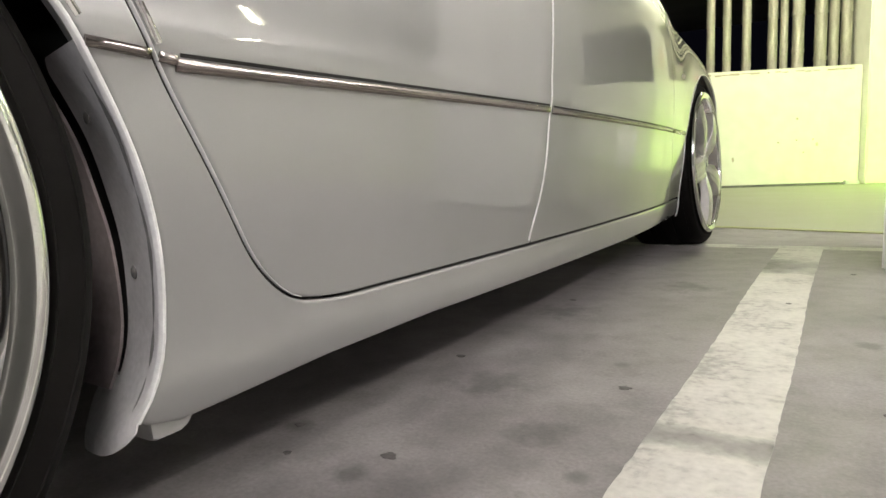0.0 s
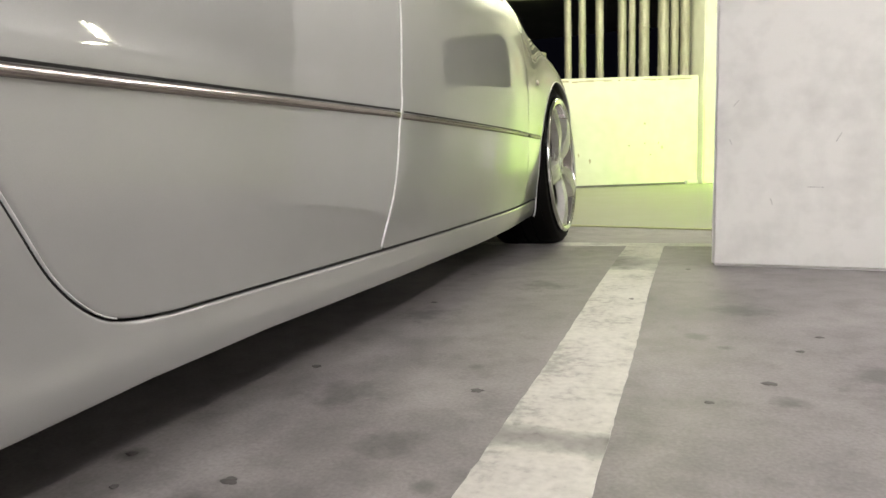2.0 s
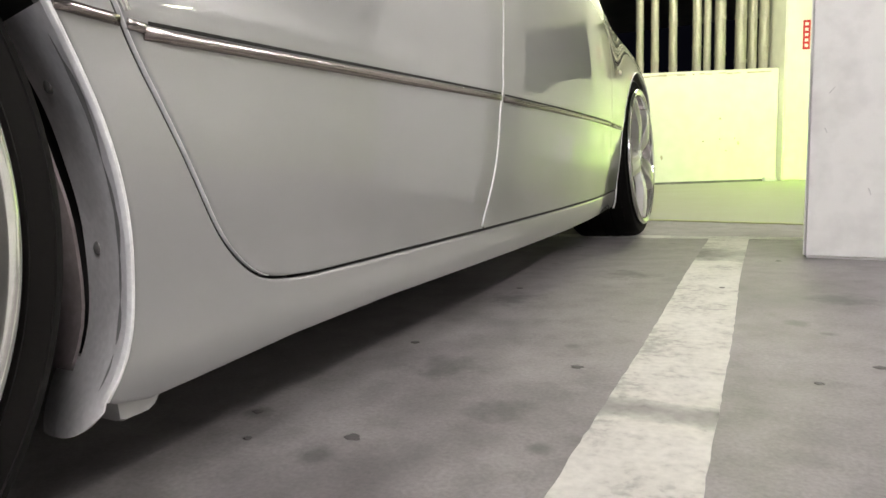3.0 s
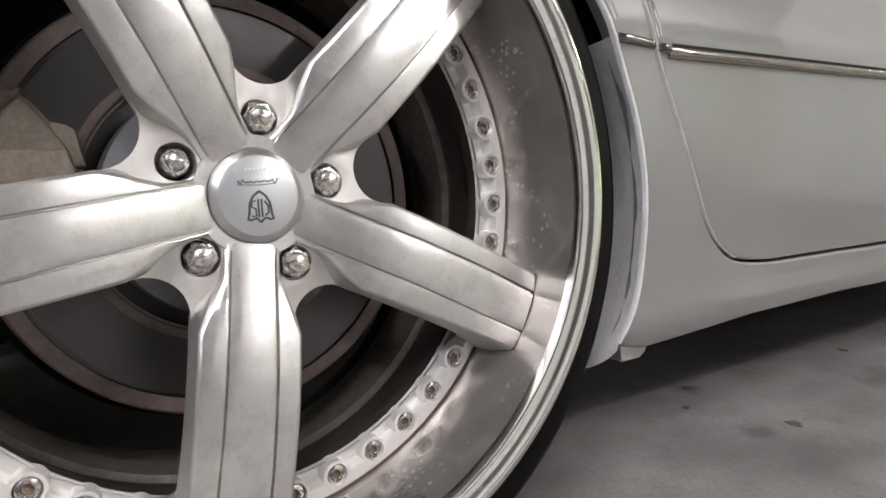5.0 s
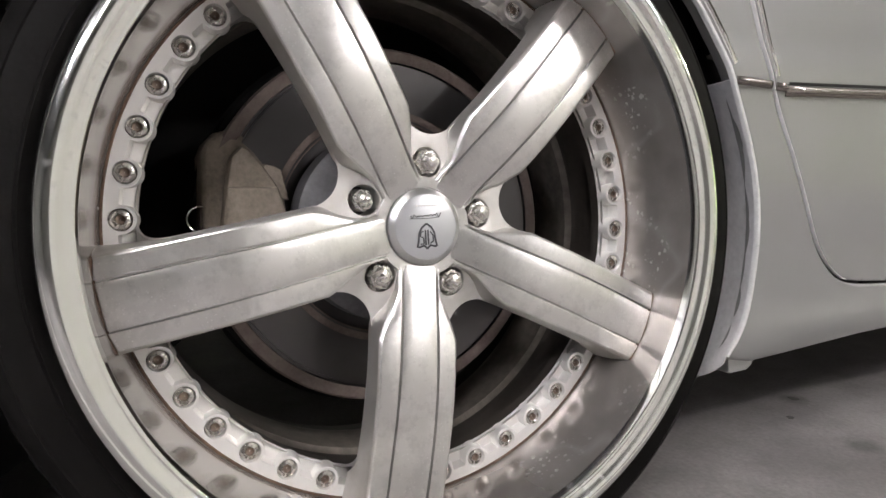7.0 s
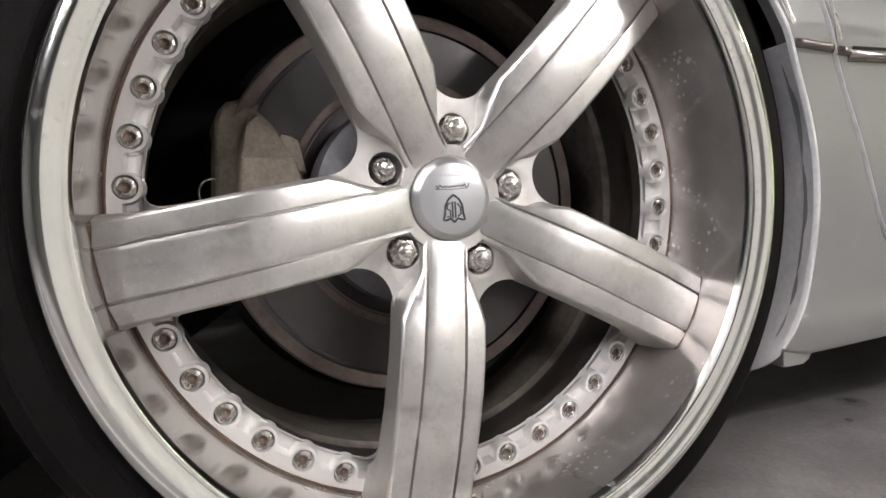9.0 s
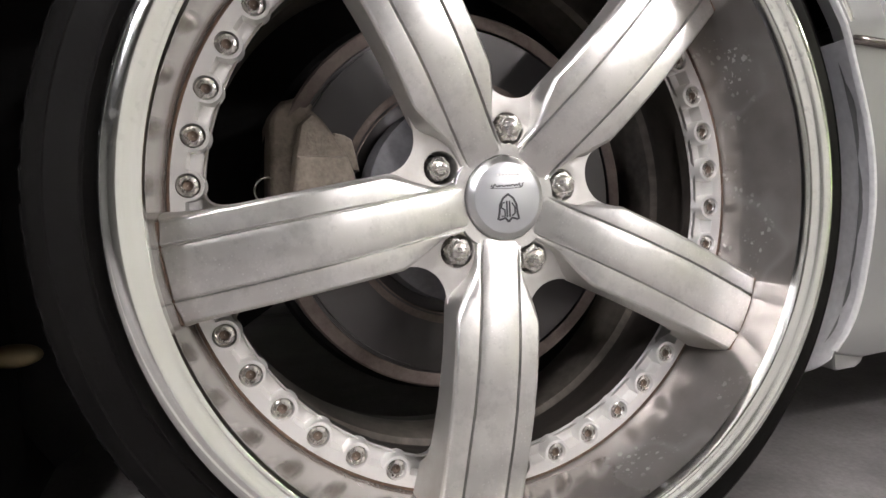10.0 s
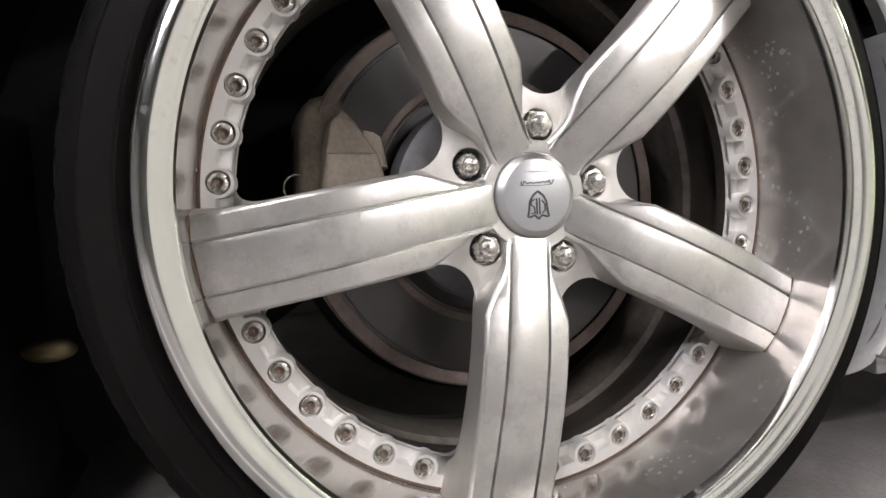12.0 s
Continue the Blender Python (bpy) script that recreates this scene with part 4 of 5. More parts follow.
def spoke_mesh():
    bm = bmesh.new()
    stations = [0.034, 0.04, 0.05, 0.056, 0.062, 0.068, 0.073, 0.078, 0.083, 0.088, 0.094, 0.0975, 0.101, 0.115, 0.13, 0.15, 0.17, 0.19, 0.205, 0.216, 0.226, 0.236, 0.245, 0.2515]
    rows = []
    for r in stations:
        h, ws = SPOKE_H(r), shoulder(r)
        # the two grooves draw together a little towards the hub
        wc = 0.0160 + 0.0025 * min(1.0, max(0.0, (r - 0.04) / 0.16))
        flare = 0.003 * min(1.0, max(0.15, (r - 0.050) / 0.03)) + (0.004 * max(0, (r - 0.205) / 0.045) ** 2 if r > 0.205 else 0)
        foot = max(BASE_H(min(r, 0.2285)) - 0.004, -0.037)
        mid = (h - 0.004 + foot) / 2
        drop = 0.0008 + 0.0010 * min(1, max(0, (ws - 0.02) / 0.014))
        # near the hub the groove and the crown fade out and the sides spread towards the pads
        f = min(1.0, max(0.0, (r - 0.036) / 0.012))
        f = f * f * (3 - 2 * f)
        k = min(1.0, max(0.0, (r - 0.060) / 0.026))
        low = max(ws + flare, 0.0198 + (HALF + 0.0030 - 0.0198) * k * k * (3 - 2 * k))
        half = [(low, foot), ((low + ws) / 2 + flare * 0.3, mid), (ws + 0.0012 + 0.12 * (low - ws), h - drop - 0.0028), (ws + 0.0004, h - drop - 0.0009), (ws - 0.0010, h - drop), (wc + 0.0022, h - 0.0002), (wc + 0.0012, h - 0.0003), (wc + 0.0005, h - 0.0003 - 0.0036 * f), (wc - 0.0006, h - 0.0003 - 0.0036 * f), (wc - 0.0013, h - 0.0002), (wc - 0.0024, h + 0.0), (wc * 0.72, h + 0.0004 * f), (wc * 0.36, h + 0.0008 * f)]
        rows.append((r, [(-s, x) for s, x in half] + [(0, h + 0.0009 * f)] + [(s, x) for s, x in reversed(half)]))
    last = rows[-1][1]
    out = [(0.2562 if abs(s) < wc + 0.006 else 0.2536, s, x) for s, x in last]
    grid = [[bm.verts.new((x, r, s)) for s, x in row] for r, row in rows]
    grid.append([bm.verts.new((x, r, s)) for r, s, x in out])
    grid.append([bm.verts.new((x - 0.0012, r + 0.0006, s)) for r, s, x in out])
    grid.append([bm.verts.new((-0.041, r + 0.0004, s)) for r, s, x in out])
    for p, q in zip(grid, grid[1:]):
        for j in range(len(p) - 1):
            bm.faces.new((p[j], p[j + 1], q[j + 1], q[j]))
    bmesh.ops.recalc_face_normals(bm, faces=bm.faces)
    me = sharp(link_mesh("spoke", bm, ALU), 24)
    # the flanks keep their satin cast skin
    me.materials.append(ALU_CAST)
    for k, f in enumerate(me.polygons):
        if k % 26 < 3 or k % 26 > 22:
            f.material_index = 1
    return me


def joint_mesh():
    """The dirty joint where a spoke's outer end meets the rim wall."""
    h, ws, wc = SPOKE_H(0.2515), HALF, 0.0185
    path = [(-ws - 0.010, -0.030), (-ws - 0.004, -0.004), (-ws - 0.0014, h - 0.0042), (-ws, h - 0.0026), (-wc - 0.004, h - 0.0014), (-wc, h - 0.0012), (0, h - 0.0002)]
    path += [(-s, x) for s, x in reversed(path[:-1])]
    bm = bmesh.new()
    rows = []
    for r, up in ((0.2560, -0.0010), (0.2574, 0.0004), (0.2588, 0.0012)):
        rows.append([bm.verts.new((x + up, r if abs(s) < wc + 0.006 else r - 0.0026, s)) for s, x in path])
    for p, q in zip(rows, rows[1:]):
        for j in range(len(path) - 1):
            bm.faces.new((p[j], p[j + 1], q[j + 1], q[j]))
    bmesh.ops.recalc_face_normals(bm, faces=bm.faces)
    return sharp(link_mesh("joint", bm, GRIME), 40)


def window_outline(angle):
    """The opening between two spokes, centred on the angle, rounded at its corners."""
    d, s36 = HALF + 0.003, math.sin(radians(36))
    q = 0.0287
    c = 0.083 + q
    pts = []
    for i in range(13):
        a = radians(180 + (54 - 108 * i / 12))
        pts.append((c + q * math.cos(a), q * math.sin(a)))
    # along the spoke's side, out to the ring, and back
    side = []
    u, w = Vector((math.cos(radians(36)), math.sin(radians(36)))), Vector((math.sin(radians(36)), -math.cos(radians(36))))
    R = 0.2268
    corner = u * math.sqrt(R * R - d * d) + w * d
    ca = math.atan2(corner.y, corner.x)
    a_pt, b_pt = corner - u * 0.022, Vector((R * math.cos(ca - 0.07), R * math.sin(ca - 0.07)))
    fillet = [a_pt * (1 - t) ** 2 + corner * 2 * t * (1 - t) + b_pt * t * t for t in np.linspace(0, 1, 8)]
    upper = [tuple(p) for p in fillet]
    arc_to = ca - 0.07
    arc_pts = [(R * math.cos(a), R * math.sin(a)) for a in np.linspace(arc_to, -arc_to, 26)[1:-1]]
    lower = [(x, -y) for x, y in reversed(upper)]
    first = sorted(pts, key=lambda p: p[1])
    loop = first[::1] + upper + arc_pts + lower
    loop = resample(loop, 0.006)
    ca, sa = math.cos(radians(angle)), math.sin(radians(angle))
    return [(x * ca - y * sa, x * sa + y * ca) for x, y in loop]


def circle(cx, cy, r, n):
    return [(cx + r * math.cos(2 * math.pi * i / n), cy + r * math.sin(2 * math.pi * i / n)) for i in range(n)]


def centre_mesh():
    """The wheel's centre: hub pads, windows between the spokes and the bores of the nuts."""
    windows = [window_outline(72 * k) for k in range(5)]
    bores = [circle(LUG_R * math.cos(radians(72 * k)), LUG_R * math.sin(radians(72 * k)), 0.0142, 24) for k in range(5)]
    verts, faces = fill(circle(0, 0, 0.2285, 150), 0.009, windows + bores)
    bm = bmesh.new()
    vs = [bm.verts.new((BASE_H(math.hypot(y, z)), y, z)) for y, z in verts]
    for f in faces:
        try:
            bm.faces.new([vs[i] for i in f])
        except ValueError:
            pass
    for loop, low, inset in [(w, None, 0.0022) for w in windows] + [(b, -0.034, 0.0010) for b in bores]:
        rings = []
        for shift, drop in ((0, 0), (-inset * 0.35, -inset * 0.15), (-inset * 0.85, -inset * 0.75), (-inset, -inset * 1.8), (-inset * 1.3, None)):
            g = grow(loop, shift) if shift else loop
            rings.append([bm.verts.new((BASE_H(math.hypot(*p)) + drop if drop is not None else BASE_H(math.hypot(*p)) - 0.010 if low is None else low, *q)) for p, q in zip(loop, g)])
        n = len(loop)
        for p, q in zip(rings, rings[1:]):
            for i in range(n):
                bm.faces.new((p[i], p[(i + 1) % n], q[(i + 1) % n], q[i]))
    bmesh.ops.remove_doubles(bm, verts=bm.verts, dist=1e-5)
    bmesh.ops.recalc_face_normals(bm, faces=bm.faces)
    return sharp(link_mesh("wheel", bm, ALU_CAST), 40)


LIP = [(0.2790, 0.028), (0.2815, 0.036), (0.2845, 0.0430), (0.2860, 0.0490), (0.2856, 0.0540), (0.2838, 0.0584), (0.2806, 0.0612), (0.2770, 0.0623), (0.2738, 0.0620), (0.2712, 0.0610), (0.2688, 0.0598), (0.2660, 0.0586), (0.2640, 0.0580), (0.2626, 0.0579), (0.2612, 0.0571), (0.2604, 0.0550), (0.2599, 0.0480)]
RIM_WALL = [(0.2599, 0.0480), (0.2595, 0.040), (0.2584, 0.022), (0.2573, 0.0), (0.2563, -0.020), (0.2554, -0.033), (0.2542, -0.0372), (0.2532, -0.0385), (0.2526, -0.0405)]
RING_P = [(0.2430, -0.0492), (0.2385, -0.0494), (0.2295, -0.0495), (0.2280, -0.0502), (0.2272, -0.0520)]
BARREL_P = [(0.2272, -0.0518), (0.2268, -0.064), (0.2400, -0.067), (0.2408, -0.110), (0.2395, -0.119), (0.2345, -0.125), (0.2335, -0.150), (0.2335, -0.178), (0.2350, -0.190), (0.2405, -0.197), (0.2410, -0.225), (0.2450, -0.235), (0.262, -0.240), (0.275, -0.238)]
TYRE_P = [(0.2790, 0.024), (0.2822, 0.033), (0.2855, 0.0400), (0.2888, 0.0446), (0.2935, 0.0476), (0.2952, 0.0462), (0.2965, 0.0440), (0.3060, 0.0432), (0.3150, 0.0405), (0.3162, 0.0412), (0.3180, 0.0395), (0.3250, 0.0335), (0.3302, 0.0240), (0.3335, 0.0110),
          (0.3345, -0.010), (0.3348, -0.030), (0.3275, -0.032), (0.3275, -0.040), (0.3350, -0.042), (0.3352, -0.078), (0.3275, -0.080), (0.3275, -0.089), (0.3352, -0.091), (0.3350, -0.128), (0.3275, -0.130), (0.3275, -0.138), (0.3348, -0.140),
          (0.3345, -0.165), (0.3330, -0.190), (0.3280, -0.208), (0.3150, -0.222), (0.2950, -0.228), (0.2800, -0.226)]


def tyre_mesh(less=0.0):
    bm = lathe([(r, x - less) for r, x in TYRE_P], 144)
    # raised blocks along the outer shoulder of the tread
    block = bmesh.new()
    bmesh.ops.create_cube(block, size=1)
    bmesh.ops.scale(block, vec=(0.024, 0.0165, 0.006), verts=block.verts)
    bmesh.ops.translate(block, vec=(0.002 - less, 0, 0.3308), verts=block.verts)
    me = bpy.data.meshes.new("tread_block")
    block.to_mesh(me)
    block.free()
    for k in range(84):
        n0 = len(bm.verts)
        bm.from_mesh(me)
        bm.verts.ensure_lookup_table()
        turn = Matrix.Rotation(2 * math.pi * k / 84, 4, "X")
        for v in bm.verts[n0:]:
            v.co = turn @ v.co
    bpy.data.meshes.remove(me)
    return sharp(link_mesh("tyre", bm, RUBBER), 40)


def bolt_mesh():
    prof = [(0.0003, 0.0040), (0.0030, 0.0042), (0.0036, 0.0046), (0.0037, 0.0064), (0.0043, 0.0071), (0.0062, 0.0070), (0.0077, 0.0061), (0.0083, 0.0044), (0.0083, -0.004)]
    bm = lathe(prof, 20)
    lathe([(0.0080, -0.0010), (0.0091, -0.0010)], 20, bm)
    me = sharp(link_mesh("bolt", bm, BOLT), 30)
    me.materials.append(SOCKET)
    me.materials.append(GRIME)
    for f in me.polygons:
        if max(math.hypot(me.vertices[i].co.y, me.vertices[i].co.z) for i in f.vertices) < 0.0038:
            f.material_index = 1
        elif all(me.vertices[i].co.x < -0.0009 and me.vertices[i].co.x > -0.0011 for i in f.vertices):
            f.material_index = 2
    return me


BOLT_R, RING_X = 0.2392, -0.0370
BOLT_ANGLES = [LUG0 - 72 * k + off for k in range(5) for off in (-22.1, -13.26, -4.42, 4.42, 13.26, 22.1)]


def ring_mesh():
    """The bolt ring: a flat plate with a scalloped inner edge, a counterbore round every bolt and a lower ledge."""
    from mathutils.geometry import delaunay_2d_cdt
    inner_r, boss, hole = 0.2412, 0.0116, 0.0092

    def edge(a):
        r = inner_r
        for b in BOLT_ANGLES:
            d = radians((a - b + 180) % 360 - 180)
            if abs(d) < 0.06:
                k = boss ** 2 - (BOLT_R * math.sin(d)) ** 2
                if k > 0:
                    r = min(r, BOLT_R * math.cos(d) - math.sqrt(k))
        return r

    def ring_of(radius, n):
        out = []
        for i in range(n):
            a = 360 * i / n
            r = radius(a) if callable(radius) else radius
            out.append((r * math.cos(radians(a)), r * math.sin(radians(a))))
        return out

    outer, inner = ring_of(0.2515, 240), ring_of(edge, 1440)
    centres = [(BOLT_R * math.cos(radians(a)), BOLT_R * math.sin(radians(a))) for a in BOLT_ANGLES]
    holes = [circle(y, z, hole, 24) for y, z in centres]
    pts, edges = [], []
    for loop in (outer, inner, *holes):
        k = len(pts)
        pts += [Vector(p) for p in loop]
        edges += [(k + i, k + (i + 1) % len(loop)) for i in range(len(loop))]
    flat, _, faces, *_ = delaunay_2d_cdt(pts, edges, [], 0, 1e-7)
    bm = bmesh.new()
    vs = [bm.verts.new((RING_X, v.x, v.y)) for v in flat]
    mids = np.array(centres)
    for f in faces:
        y, z = sum(flat[i].x for i in f) / len(f), sum(flat[i].y for i in f) / len(f)
        r, a = math.hypot(y, z), math.degrees(math.atan2(z, y)) % 360
        if edge(a) - 1e-5 < r < 0.2515 and np.min(np.hypot(mids[:, 0] - y, mids[:, 1] - z)) > hole * 0.985:
            bm.faces.new([vs[i] for i in f])

    def wall(loop, steps):
        rings = [[bm.verts.new((x, *p)) for p in fn] for x, fn in ((x, [move(p) for p in loop]) for x, move in steps)]
        n = len(loop)
        for p, q in zip(rings, rings[1:]):
            for i in range(n):
                bm.faces.new((p[i], p[(i + 1) % n], q[(i + 1) % n], q[i]))

    def scaled(f, c=(0, 0)):
        return lambda p: (c[0] + (p[0] - c[0]) * f, c[1] + (p[1] - c[1]) * f)

    wall(inner, ((RING_X, scaled(1.0)), (RING_X - 0.0005, scaled(0.9988)), (RING_X - 0.0015, scaled(0.9975)), (-0.0480, scaled(0.9925)), (-0.0496, scaled(0.9890))))
    wall(outer, ((RING_X, scaled(1.0)), (RING_X - 0.0008, scaled(1.003)), (-0.0440, scaled(1.004))))
    for loop, c in zip(holes, centres):
        wall(loop, ((RING_X, scaled(1.0, c)), (RING_X - 0.0004, scaled(0.975, c)), (-0.0465, scaled(0.965, c)), (-0.0466, scaled(0.4, c))))
    bmesh.ops.remove_doubles(bm, verts=bm.verts, dist=1e-6)
    bmesh.ops.recalc_face_normals(bm, faces=bm.faces)
    lathe(RING_P, 180, bm)
    return sharp(link_mesh("bolt_ring", bm, RING), 30)


def nut_mesh(locking):
    bm = bmesh.new()
    if locking:
        lathe([(0.0002, 0.0062), (0.003, 0.0057), (0.0056, 0.0036), (0.0066, 0.0005), (0.0068, -0.005), (0.0090, -0.0055), (0.0100, -0.0075), (0.0100, -0.026)], 28, bm)
    else:
        lathe([(0.0121, -0.026), (0.0121, -0.0010), (0.0110, 0.0010), (0.0074, 0.0016)], 6, bm)
        lathe([(0.0080, 0.0008), (0.0078, 0.0030), (0.0066, 0.0050), (0.0042, 0.0062), (0.0002, 0.0066)], 28, bm)
        lathe([(0.0142, -0.0125), (0.0128, -0.0105), (0.0120, -0.0105)], 32, bm)
    return sharp(link_mesh("lug_nut", bm, NUT), 30)


def cap_emblem(cap):
    """Plain dark shapes on the cap in place of its mark."""
    def flat(pts):
        bm = bmesh.new()
        low = [bm.verts.new((0.0044, y, z)) for y, z in pts]
        top = [bm.verts.new((0.0049, y, z)) for y, z in pts]
        bm.faces.new(top)
        for i in range(len(pts)):
            bm.faces.new((low[i], low[(i + 1) % len(pts)], top[(i + 1) % len(pts)], top[i]))
        bmesh.ops.recalc_face_normals(bm, faces=bm.faces)
        return bm
    def strip(path, w):
        left, right = [], []
        for k, p in enumerate(path):
            a, b = Vector(path[max(k - 1, 0)]), Vector(path[min(k + 1, len(path) - 1)])
            t = (b - a).normalized()
            n = Vector((-t.y, t.x)) * w / 2
            left.append(tuple(Vector(p) + n))
            right.append(tuple(Vector(p) - n))
        return left + right[::-1]
    zc = -0.0085
    edge = [(0.0, 0.0115), (-0.0045, 0.0080), (-0.0072, 0.0030), (-0.0080, -0.0040), (-0.0092, -0.0085), (-0.0075, -0.0088), (-0.0030, -0.0075), (0.0, -0.0105)]
    for s in (1, -1):
        part("emblem_edge", flat(strip([(y * s, z + zc) for y, z in edge], 0.0017)), INK, cap)
        part("emblem_bar", flat(strip([(s * 0.0012, zc + 0.006), (s * 0.0012, zc - 0.007)], 0.0013)), INK, cap)
    part("emblem_bar", flat(strip([(-0.0062, zc - 0.006), (-0.003, zc - 0.006), (-0.0032, zc - 0.001), (-0.0060, zc + 0.0005), (-0.0055, zc + 0.004), (-0.003, zc + 0.005)], 0.0012)), INK, cap)
    part("emblem_bar", flat(strip([(0.0030, zc - 0.006), (0.0058, zc - 0.004), (0.0058, zc + 0.001), (0.0032, zc + 0.0045)], 0.0012)), INK, cap)
    wave = [(-0.0145 + 0.0290 * i / 40, 0.0092 + 0.0013 * math.sin(i * 1.5 + 1.3 * math.sin(i * 0.6)) * (1.5 if i < 6 or i > 33 else 0.55) + 0.0010 * i / 40) for i in range(41)]
    part("script_line", flat(strip(wave, 0.0007)), INK, cap)
    part("script_line", flat(strip([(-0.0150, 0.0078), (0.0, 0.0072), (0.0120, 0.0080)], 0.0005)), INK, cap)
    for k in range(7):
        part("small_print", flat(strip([(-0.009 + k * 0.003, 0.0185), (-0.0072 + k * 0.003, 0.0185)], 0.0013)), RING, cap)


def build_wheel(parent, at, less=0.0):
    centre = new("wheel", centre_mesh())
    centre.parent = parent
    centre.matrix_basis = at
    tagged(centre, "five-spoke three-piece alloy wheel, machined face, dusty")
    turn = Matrix.Rotation(radians(LUG0), 4, "X")
    centre.data.transform(turn)
    part("hub", lathe([(0.020, -0.012), (0.0342, -0.011), (0.0344, -0.0026), (0.0350, -0.0020), (0.0380, -0.0018), (0.0432, -0.0016), (0.0438, -0.0022), (0.0442, -0.012)], 72), ALU, centre)
    part("rim_lip", lathe([(r, x - less) for r, x in LIP], 180), POLISH, centre, "polished rolled rim lip with water spots")
    part("rim_wall", lathe([(r, x - less * (x + 0.0405) / 0.0885) for r, x in RIM_WALL], 180), WALLMETAL, centre, "dull mirror-like rim wall with stains")
    part("bolt_ring", ring_mesh(), RING, centre, "silver ring carrying the rim bolts in counterbored holes")
    part("ring_joint", lathe([(0.2512, -0.0376), (0.2520, -0.0362), (0.2538, -0.0366)], 180), GRIME, centre, "thin dirty joint round the bolt ring")
    barrel = part("barrel", lathe(BARREL_P, 120), BARREL, centre, "dust-covered inner barrel, its steps coloured as in shade")
    # dusty drop centre; the steps before and behind it have shade painted in
    barrel.data.materials.append(BARREL_SHADE)
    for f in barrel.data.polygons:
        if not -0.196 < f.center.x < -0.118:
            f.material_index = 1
    part("tyre", tyre_mesh(less), RUBBER, centre, "stretched low-profile black tyre")
    spoke, joint = spoke_mesh(), joint_mesh()
    for a in SPOKES:
        ob = part("spoke", spoke, ALU, centre)
        ob.matrix_basis = pose(0, 0, 0, a, 0, 0)
        part("joint", joint, GRIME, ob, "rusty dirt line at the spoke's end")
    bolt = bolt_mesh()
    for a in BOLT_ANGLES:
        ob = part("bolt", bolt, BOLT, centre)
        ob.matrix_basis = pose(-0.0452, BOLT_R * math.cos(radians(a)), BOLT_R * math.sin(radians(a)))
    nut, lock = nut_mesh(False), nut_mesh(True)
    for k in range(5):
        a = radians(LUG0 - 72 * k)
        ob = part("lug_nut", lock if k == 4 else nut, NUT, centre)
        ob.matrix_basis = pose(-0.0060, LUG_R * math.cos(a), LUG_R * math.sin(a), 17 * k, 0, 0)
    cap = part("centre_cap", lathe([(0.0003, 0.0044), (0.0281, 0.0044), (0.0287, 0.0041), (0.0290, 0.0030)], 72), CAP_FACE, centre, "satin centre cap with a dark shield mark")
    part("cap_rim", lathe([(0.0278, 0.0045), (0.0282, 0.0042), (0.0326, 0.0012), (0.0335, 0.0000), (0.0338, -0.005)], 72), CAP_RIM, centre, "satin bevelled rim of the centre cap")
    cap_emblem(centre)
    return centre


WHEEL_Z = 0.335
rear_wheel = build_wheel(car, pose(0, 0, WHEEL_Z, 0, -2.6, -0.13))
copy_thing(rear_wheel, pose(2 * CENTRE, 0, WHEEL_Z, 0, -2.6, 180))
SHALLOW = 0.046
front_wheel = build_wheel(car, pose(-0.072 + SHALLOW, FRONT_WHEEL, WHEEL_Z, 0, -3.0, 0), SHALLOW)
copy_thing(front_wheel, pose(2 * CENTRE + 0.072 - SHALLOW, FRONT_WHEEL, WHEEL_Z, 0, -3.0, 180))


def brake(at):
    disc = part("brake_disc", lathe([(0.108, -0.100), (0.113, -0.0985), (0.116, -0.0980), (0.1600, -0.0980), (0.1606, -0.1020), (0.1634, -0.1020), (0.1640, -0.0990), (0.1755, -0.0990), (0.1770, -0.101), (0.1770, -0.106), (0.1710, -0.108), (0.1710, -0.118), (0.1770, -0.120), (0.1770, -0.128), (0.06, -0.128)], 120), ROTOR, car, "steel brake disc, rusty at its edges")
    disc.matrix_basis = at
    part("rust_edge", lathe([(0.1640, -0.0988), (0.1650, -0.0982), (0.1752, -0.0984), (0.1772, -0.1005), (0.1772, -0.1065)], 120), RUST, disc)
    part("rust_edge", lathe([(0.1065, -0.1010), (0.1125, -0.0982), (0.1165, -0.0976)], 100), RUST, disc)
    part("hat", lathe([(0.030, -0.078), (0.088, -0.080), (0.0935, -0.083), (0.0950, -0.088), (0.0955, -0.112)], 90), HAT, disc, "grey disc hat")
    part("dust_shield", lathe([(0.05, -0.140), (0.182, -0.142), (0.186, -0.134)], 80), BLACK, disc)
    return disc


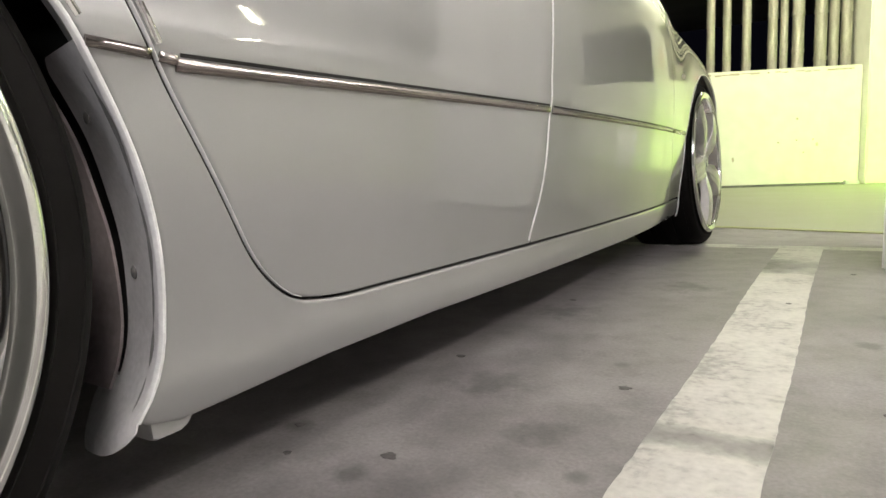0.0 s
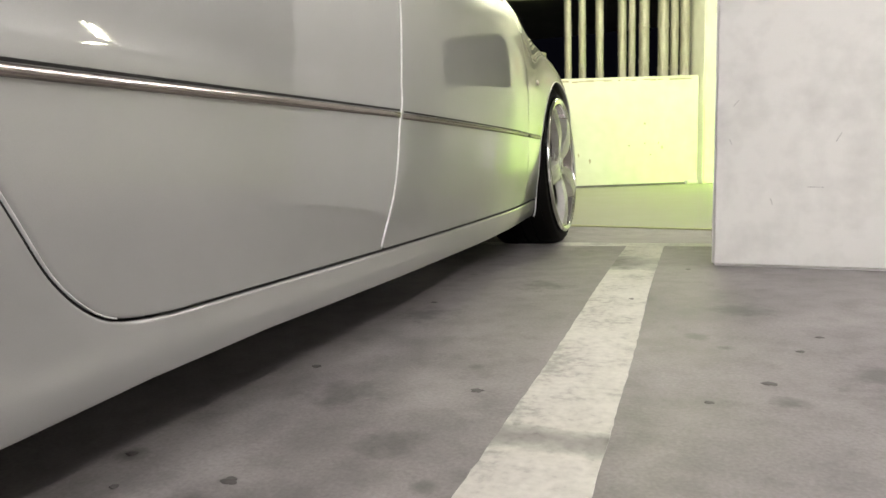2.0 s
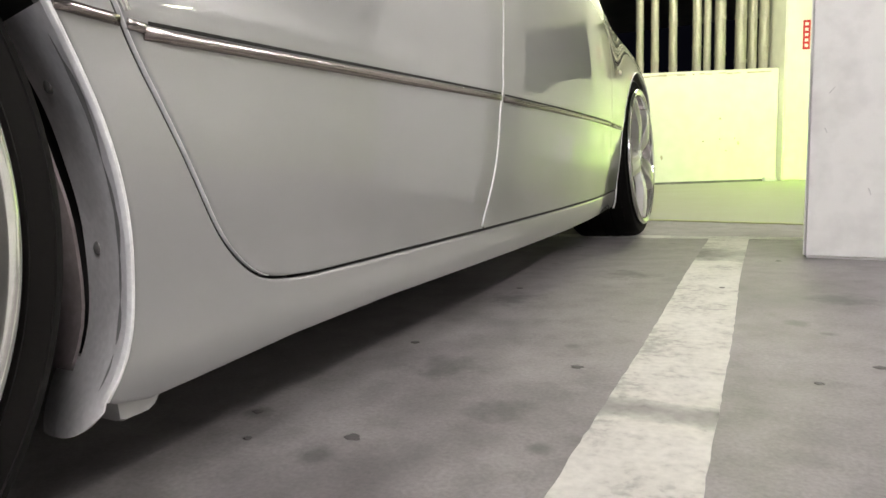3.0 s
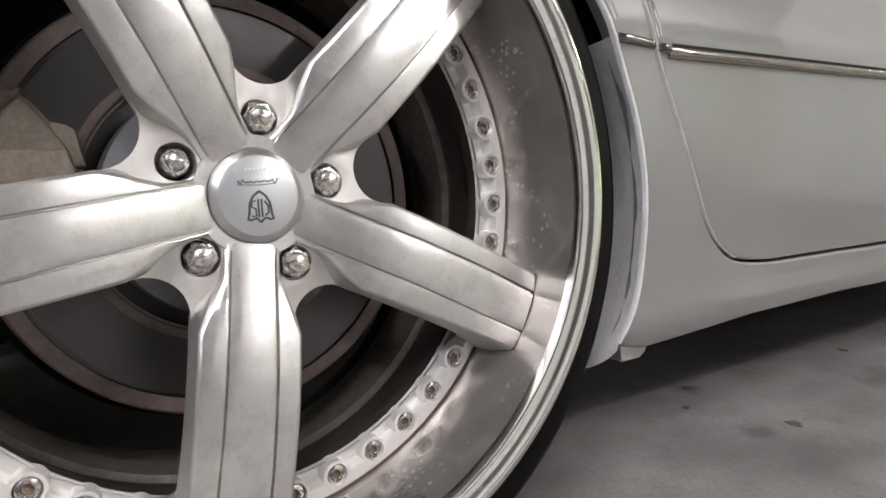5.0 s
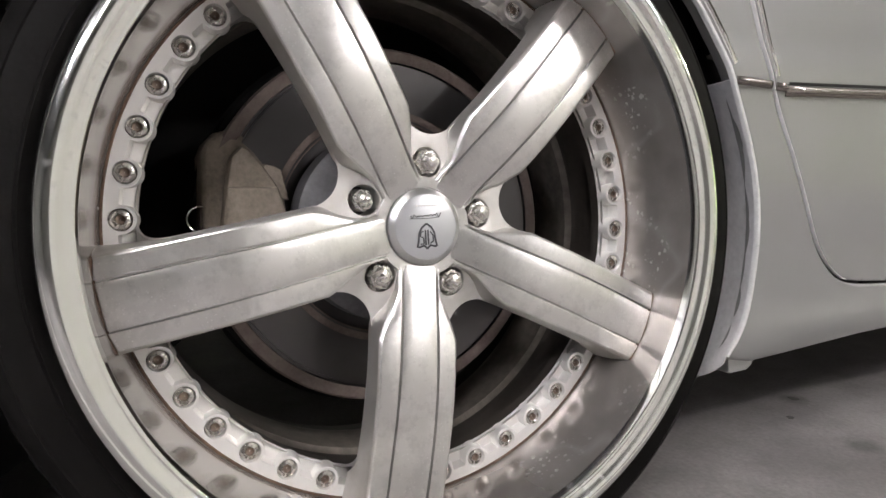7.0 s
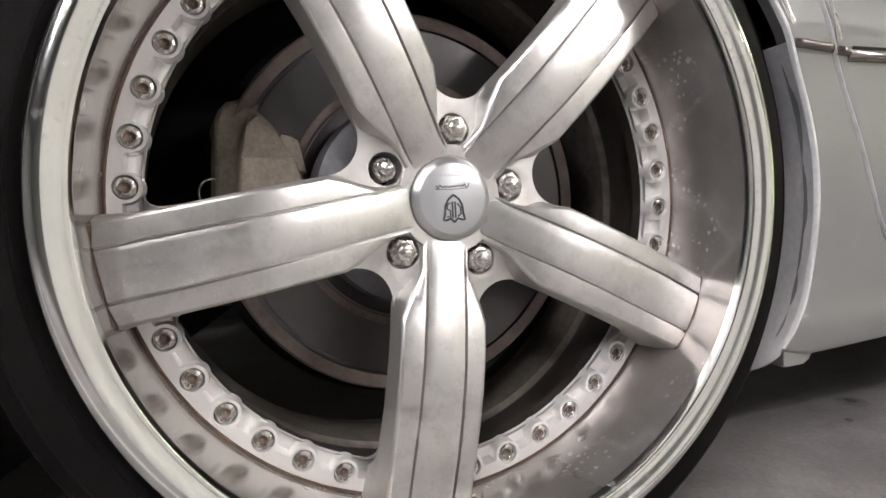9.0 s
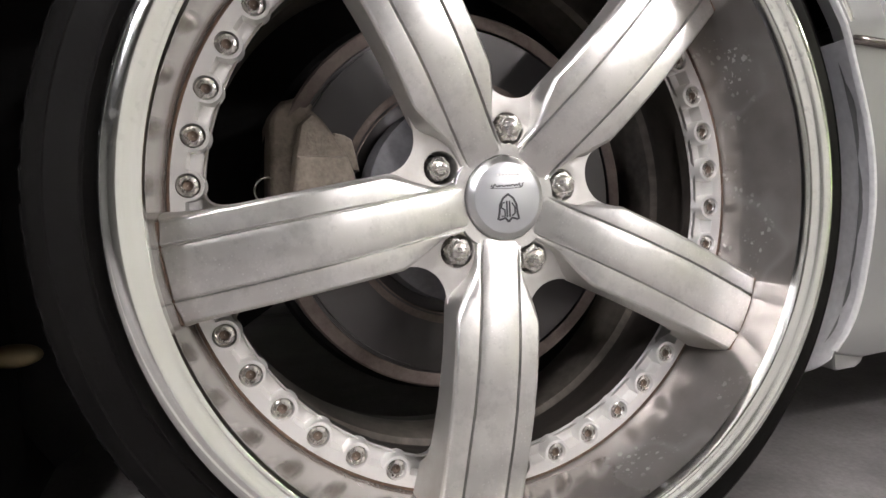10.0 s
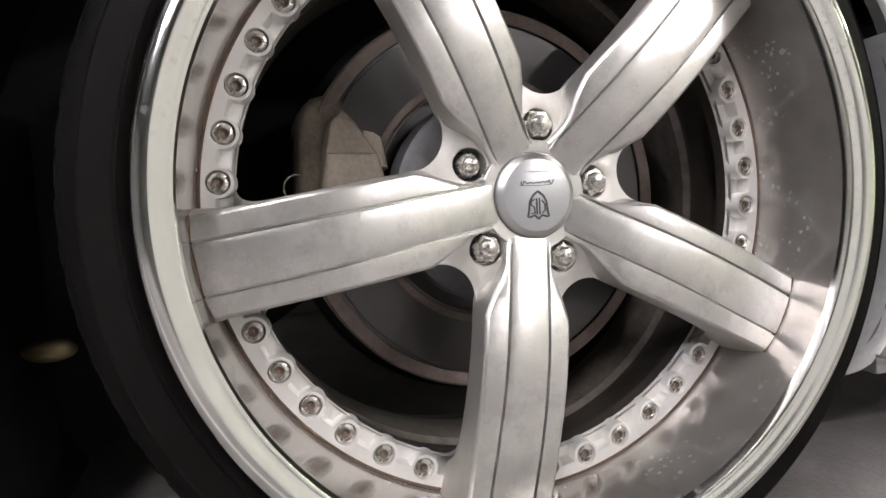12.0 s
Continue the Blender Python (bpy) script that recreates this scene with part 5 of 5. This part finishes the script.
def caliper_bm():
    """A cast floating caliper astride the disc: a lobed body, a tapering face on it and a lower block."""
    bm = bmesh.new()
    body = [(-0.098, -0.045), (-0.100, 0.017), (-0.102, 0.041), (-0.119, 0.067), (-0.127, 0.080), (-0.136, 0.096), (-0.141, 0.098), (-0.160, 0.094), (-0.167, 0.087), (-0.172, 0.076), (-0.176, 0.010), (-0.170, -0.045)]
    face = [(-0.101, -0.040), (-0.103, 0.019), (-0.110, 0.043), (-0.121, 0.062), (-0.133, 0.078), (-0.138, 0.080), (-0.148, 0.071), (-0.154, 0.046), (-0.160, 0.009), (-0.162, -0.040)]
    block = [(-0.103, -0.036), (-0.104, 0.016), (-0.111, 0.042), (-0.154, 0.043), (-0.160, 0.009), (-0.162, -0.036)]
    ear = [(-0.099, 0.030), (-0.104, 0.058), (-0.110, 0.062), (-0.119, 0.064), (-0.125, 0.050), (-0.110, 0.030)]
    for outline, steps in ((body, ((-0.089, -0.006), (-0.091, -0.002), (-0.096, 0.0), (-0.150, 0.001))), (face, ((-0.074, -0.005), (-0.0755, -0.0015), (-0.080, 0.0), (-0.092, 0.0005))), (block, ((-0.066, -0.004), (-0.0672, -0.0012), (-0.070, 0.0), (-0.080, 0.0005))), (ear, ((-0.081, -0.003), (-0.082, -0.001), (-0.085, 0.0), (-0.100, 0.0)))):
        rings = [[bm.verts.new((x, *p)) for p in grow(resample(outline, 0.008), g)] for x, g in steps]
        n = len(rings[0])
        bm.faces.new(rings[0])
        for p, q in zip(rings, rings[1:]):
            for i in range(n):
                bm.faces.new((p[i], p[(i + 1) % n], q[(i + 1) % n], q[i]))
    # the upper part of the casting leans away from the wheel
    for v in bm.verts:
        v.co.x -= 0.25 * max(0.0, -0.150 - v.co.y) + 0.22 * max(0.0, v.co.z - 0.045)
    bmesh.ops.recalc_face_normals(bm, faces=bm.faces)
    return bm


for at in (pose(0, 0, WHEEL_Z, 0, -2.6, 0), pose(-0.072 + SHALLOW, FRONT_WHEEL, WHEEL_Z, 0, -3, 0)):
    brake(at)
    cal = part("brake_caliper", caliper_bm(), CALIPER, car, "dusty cast brake caliper")
    cal.matrix_basis = at
    bleed = part("bleed_screw", lathe([(0.0005, 0.016), (0.003, 0.015), (0.0032, 0.006), (0.0055, 0.005), (0.0055, -0.01)], 10), CHROME, cal)
    bleed.matrix_basis = pose(-0.085, -0.168, 0.004)
    clip = part("spring_clip", lathe([(0.0115 + 0.0009 * math.cos(a), 0.0009 * math.sin(a)) for a in np.linspace(0, 2 * math.pi, 9)], 16, None, None, (70, 250)), CHROME, cal, "thin wire clip")
    clip.matrix_basis = pose(-0.098, -0.176, 0.016)
    part("axle", lathe([(0.0005, -0.05), (0.045, -0.05), (0.055, -0.06), (0.055, -0.3)], 32), BLACK, car).matrix_basis = at
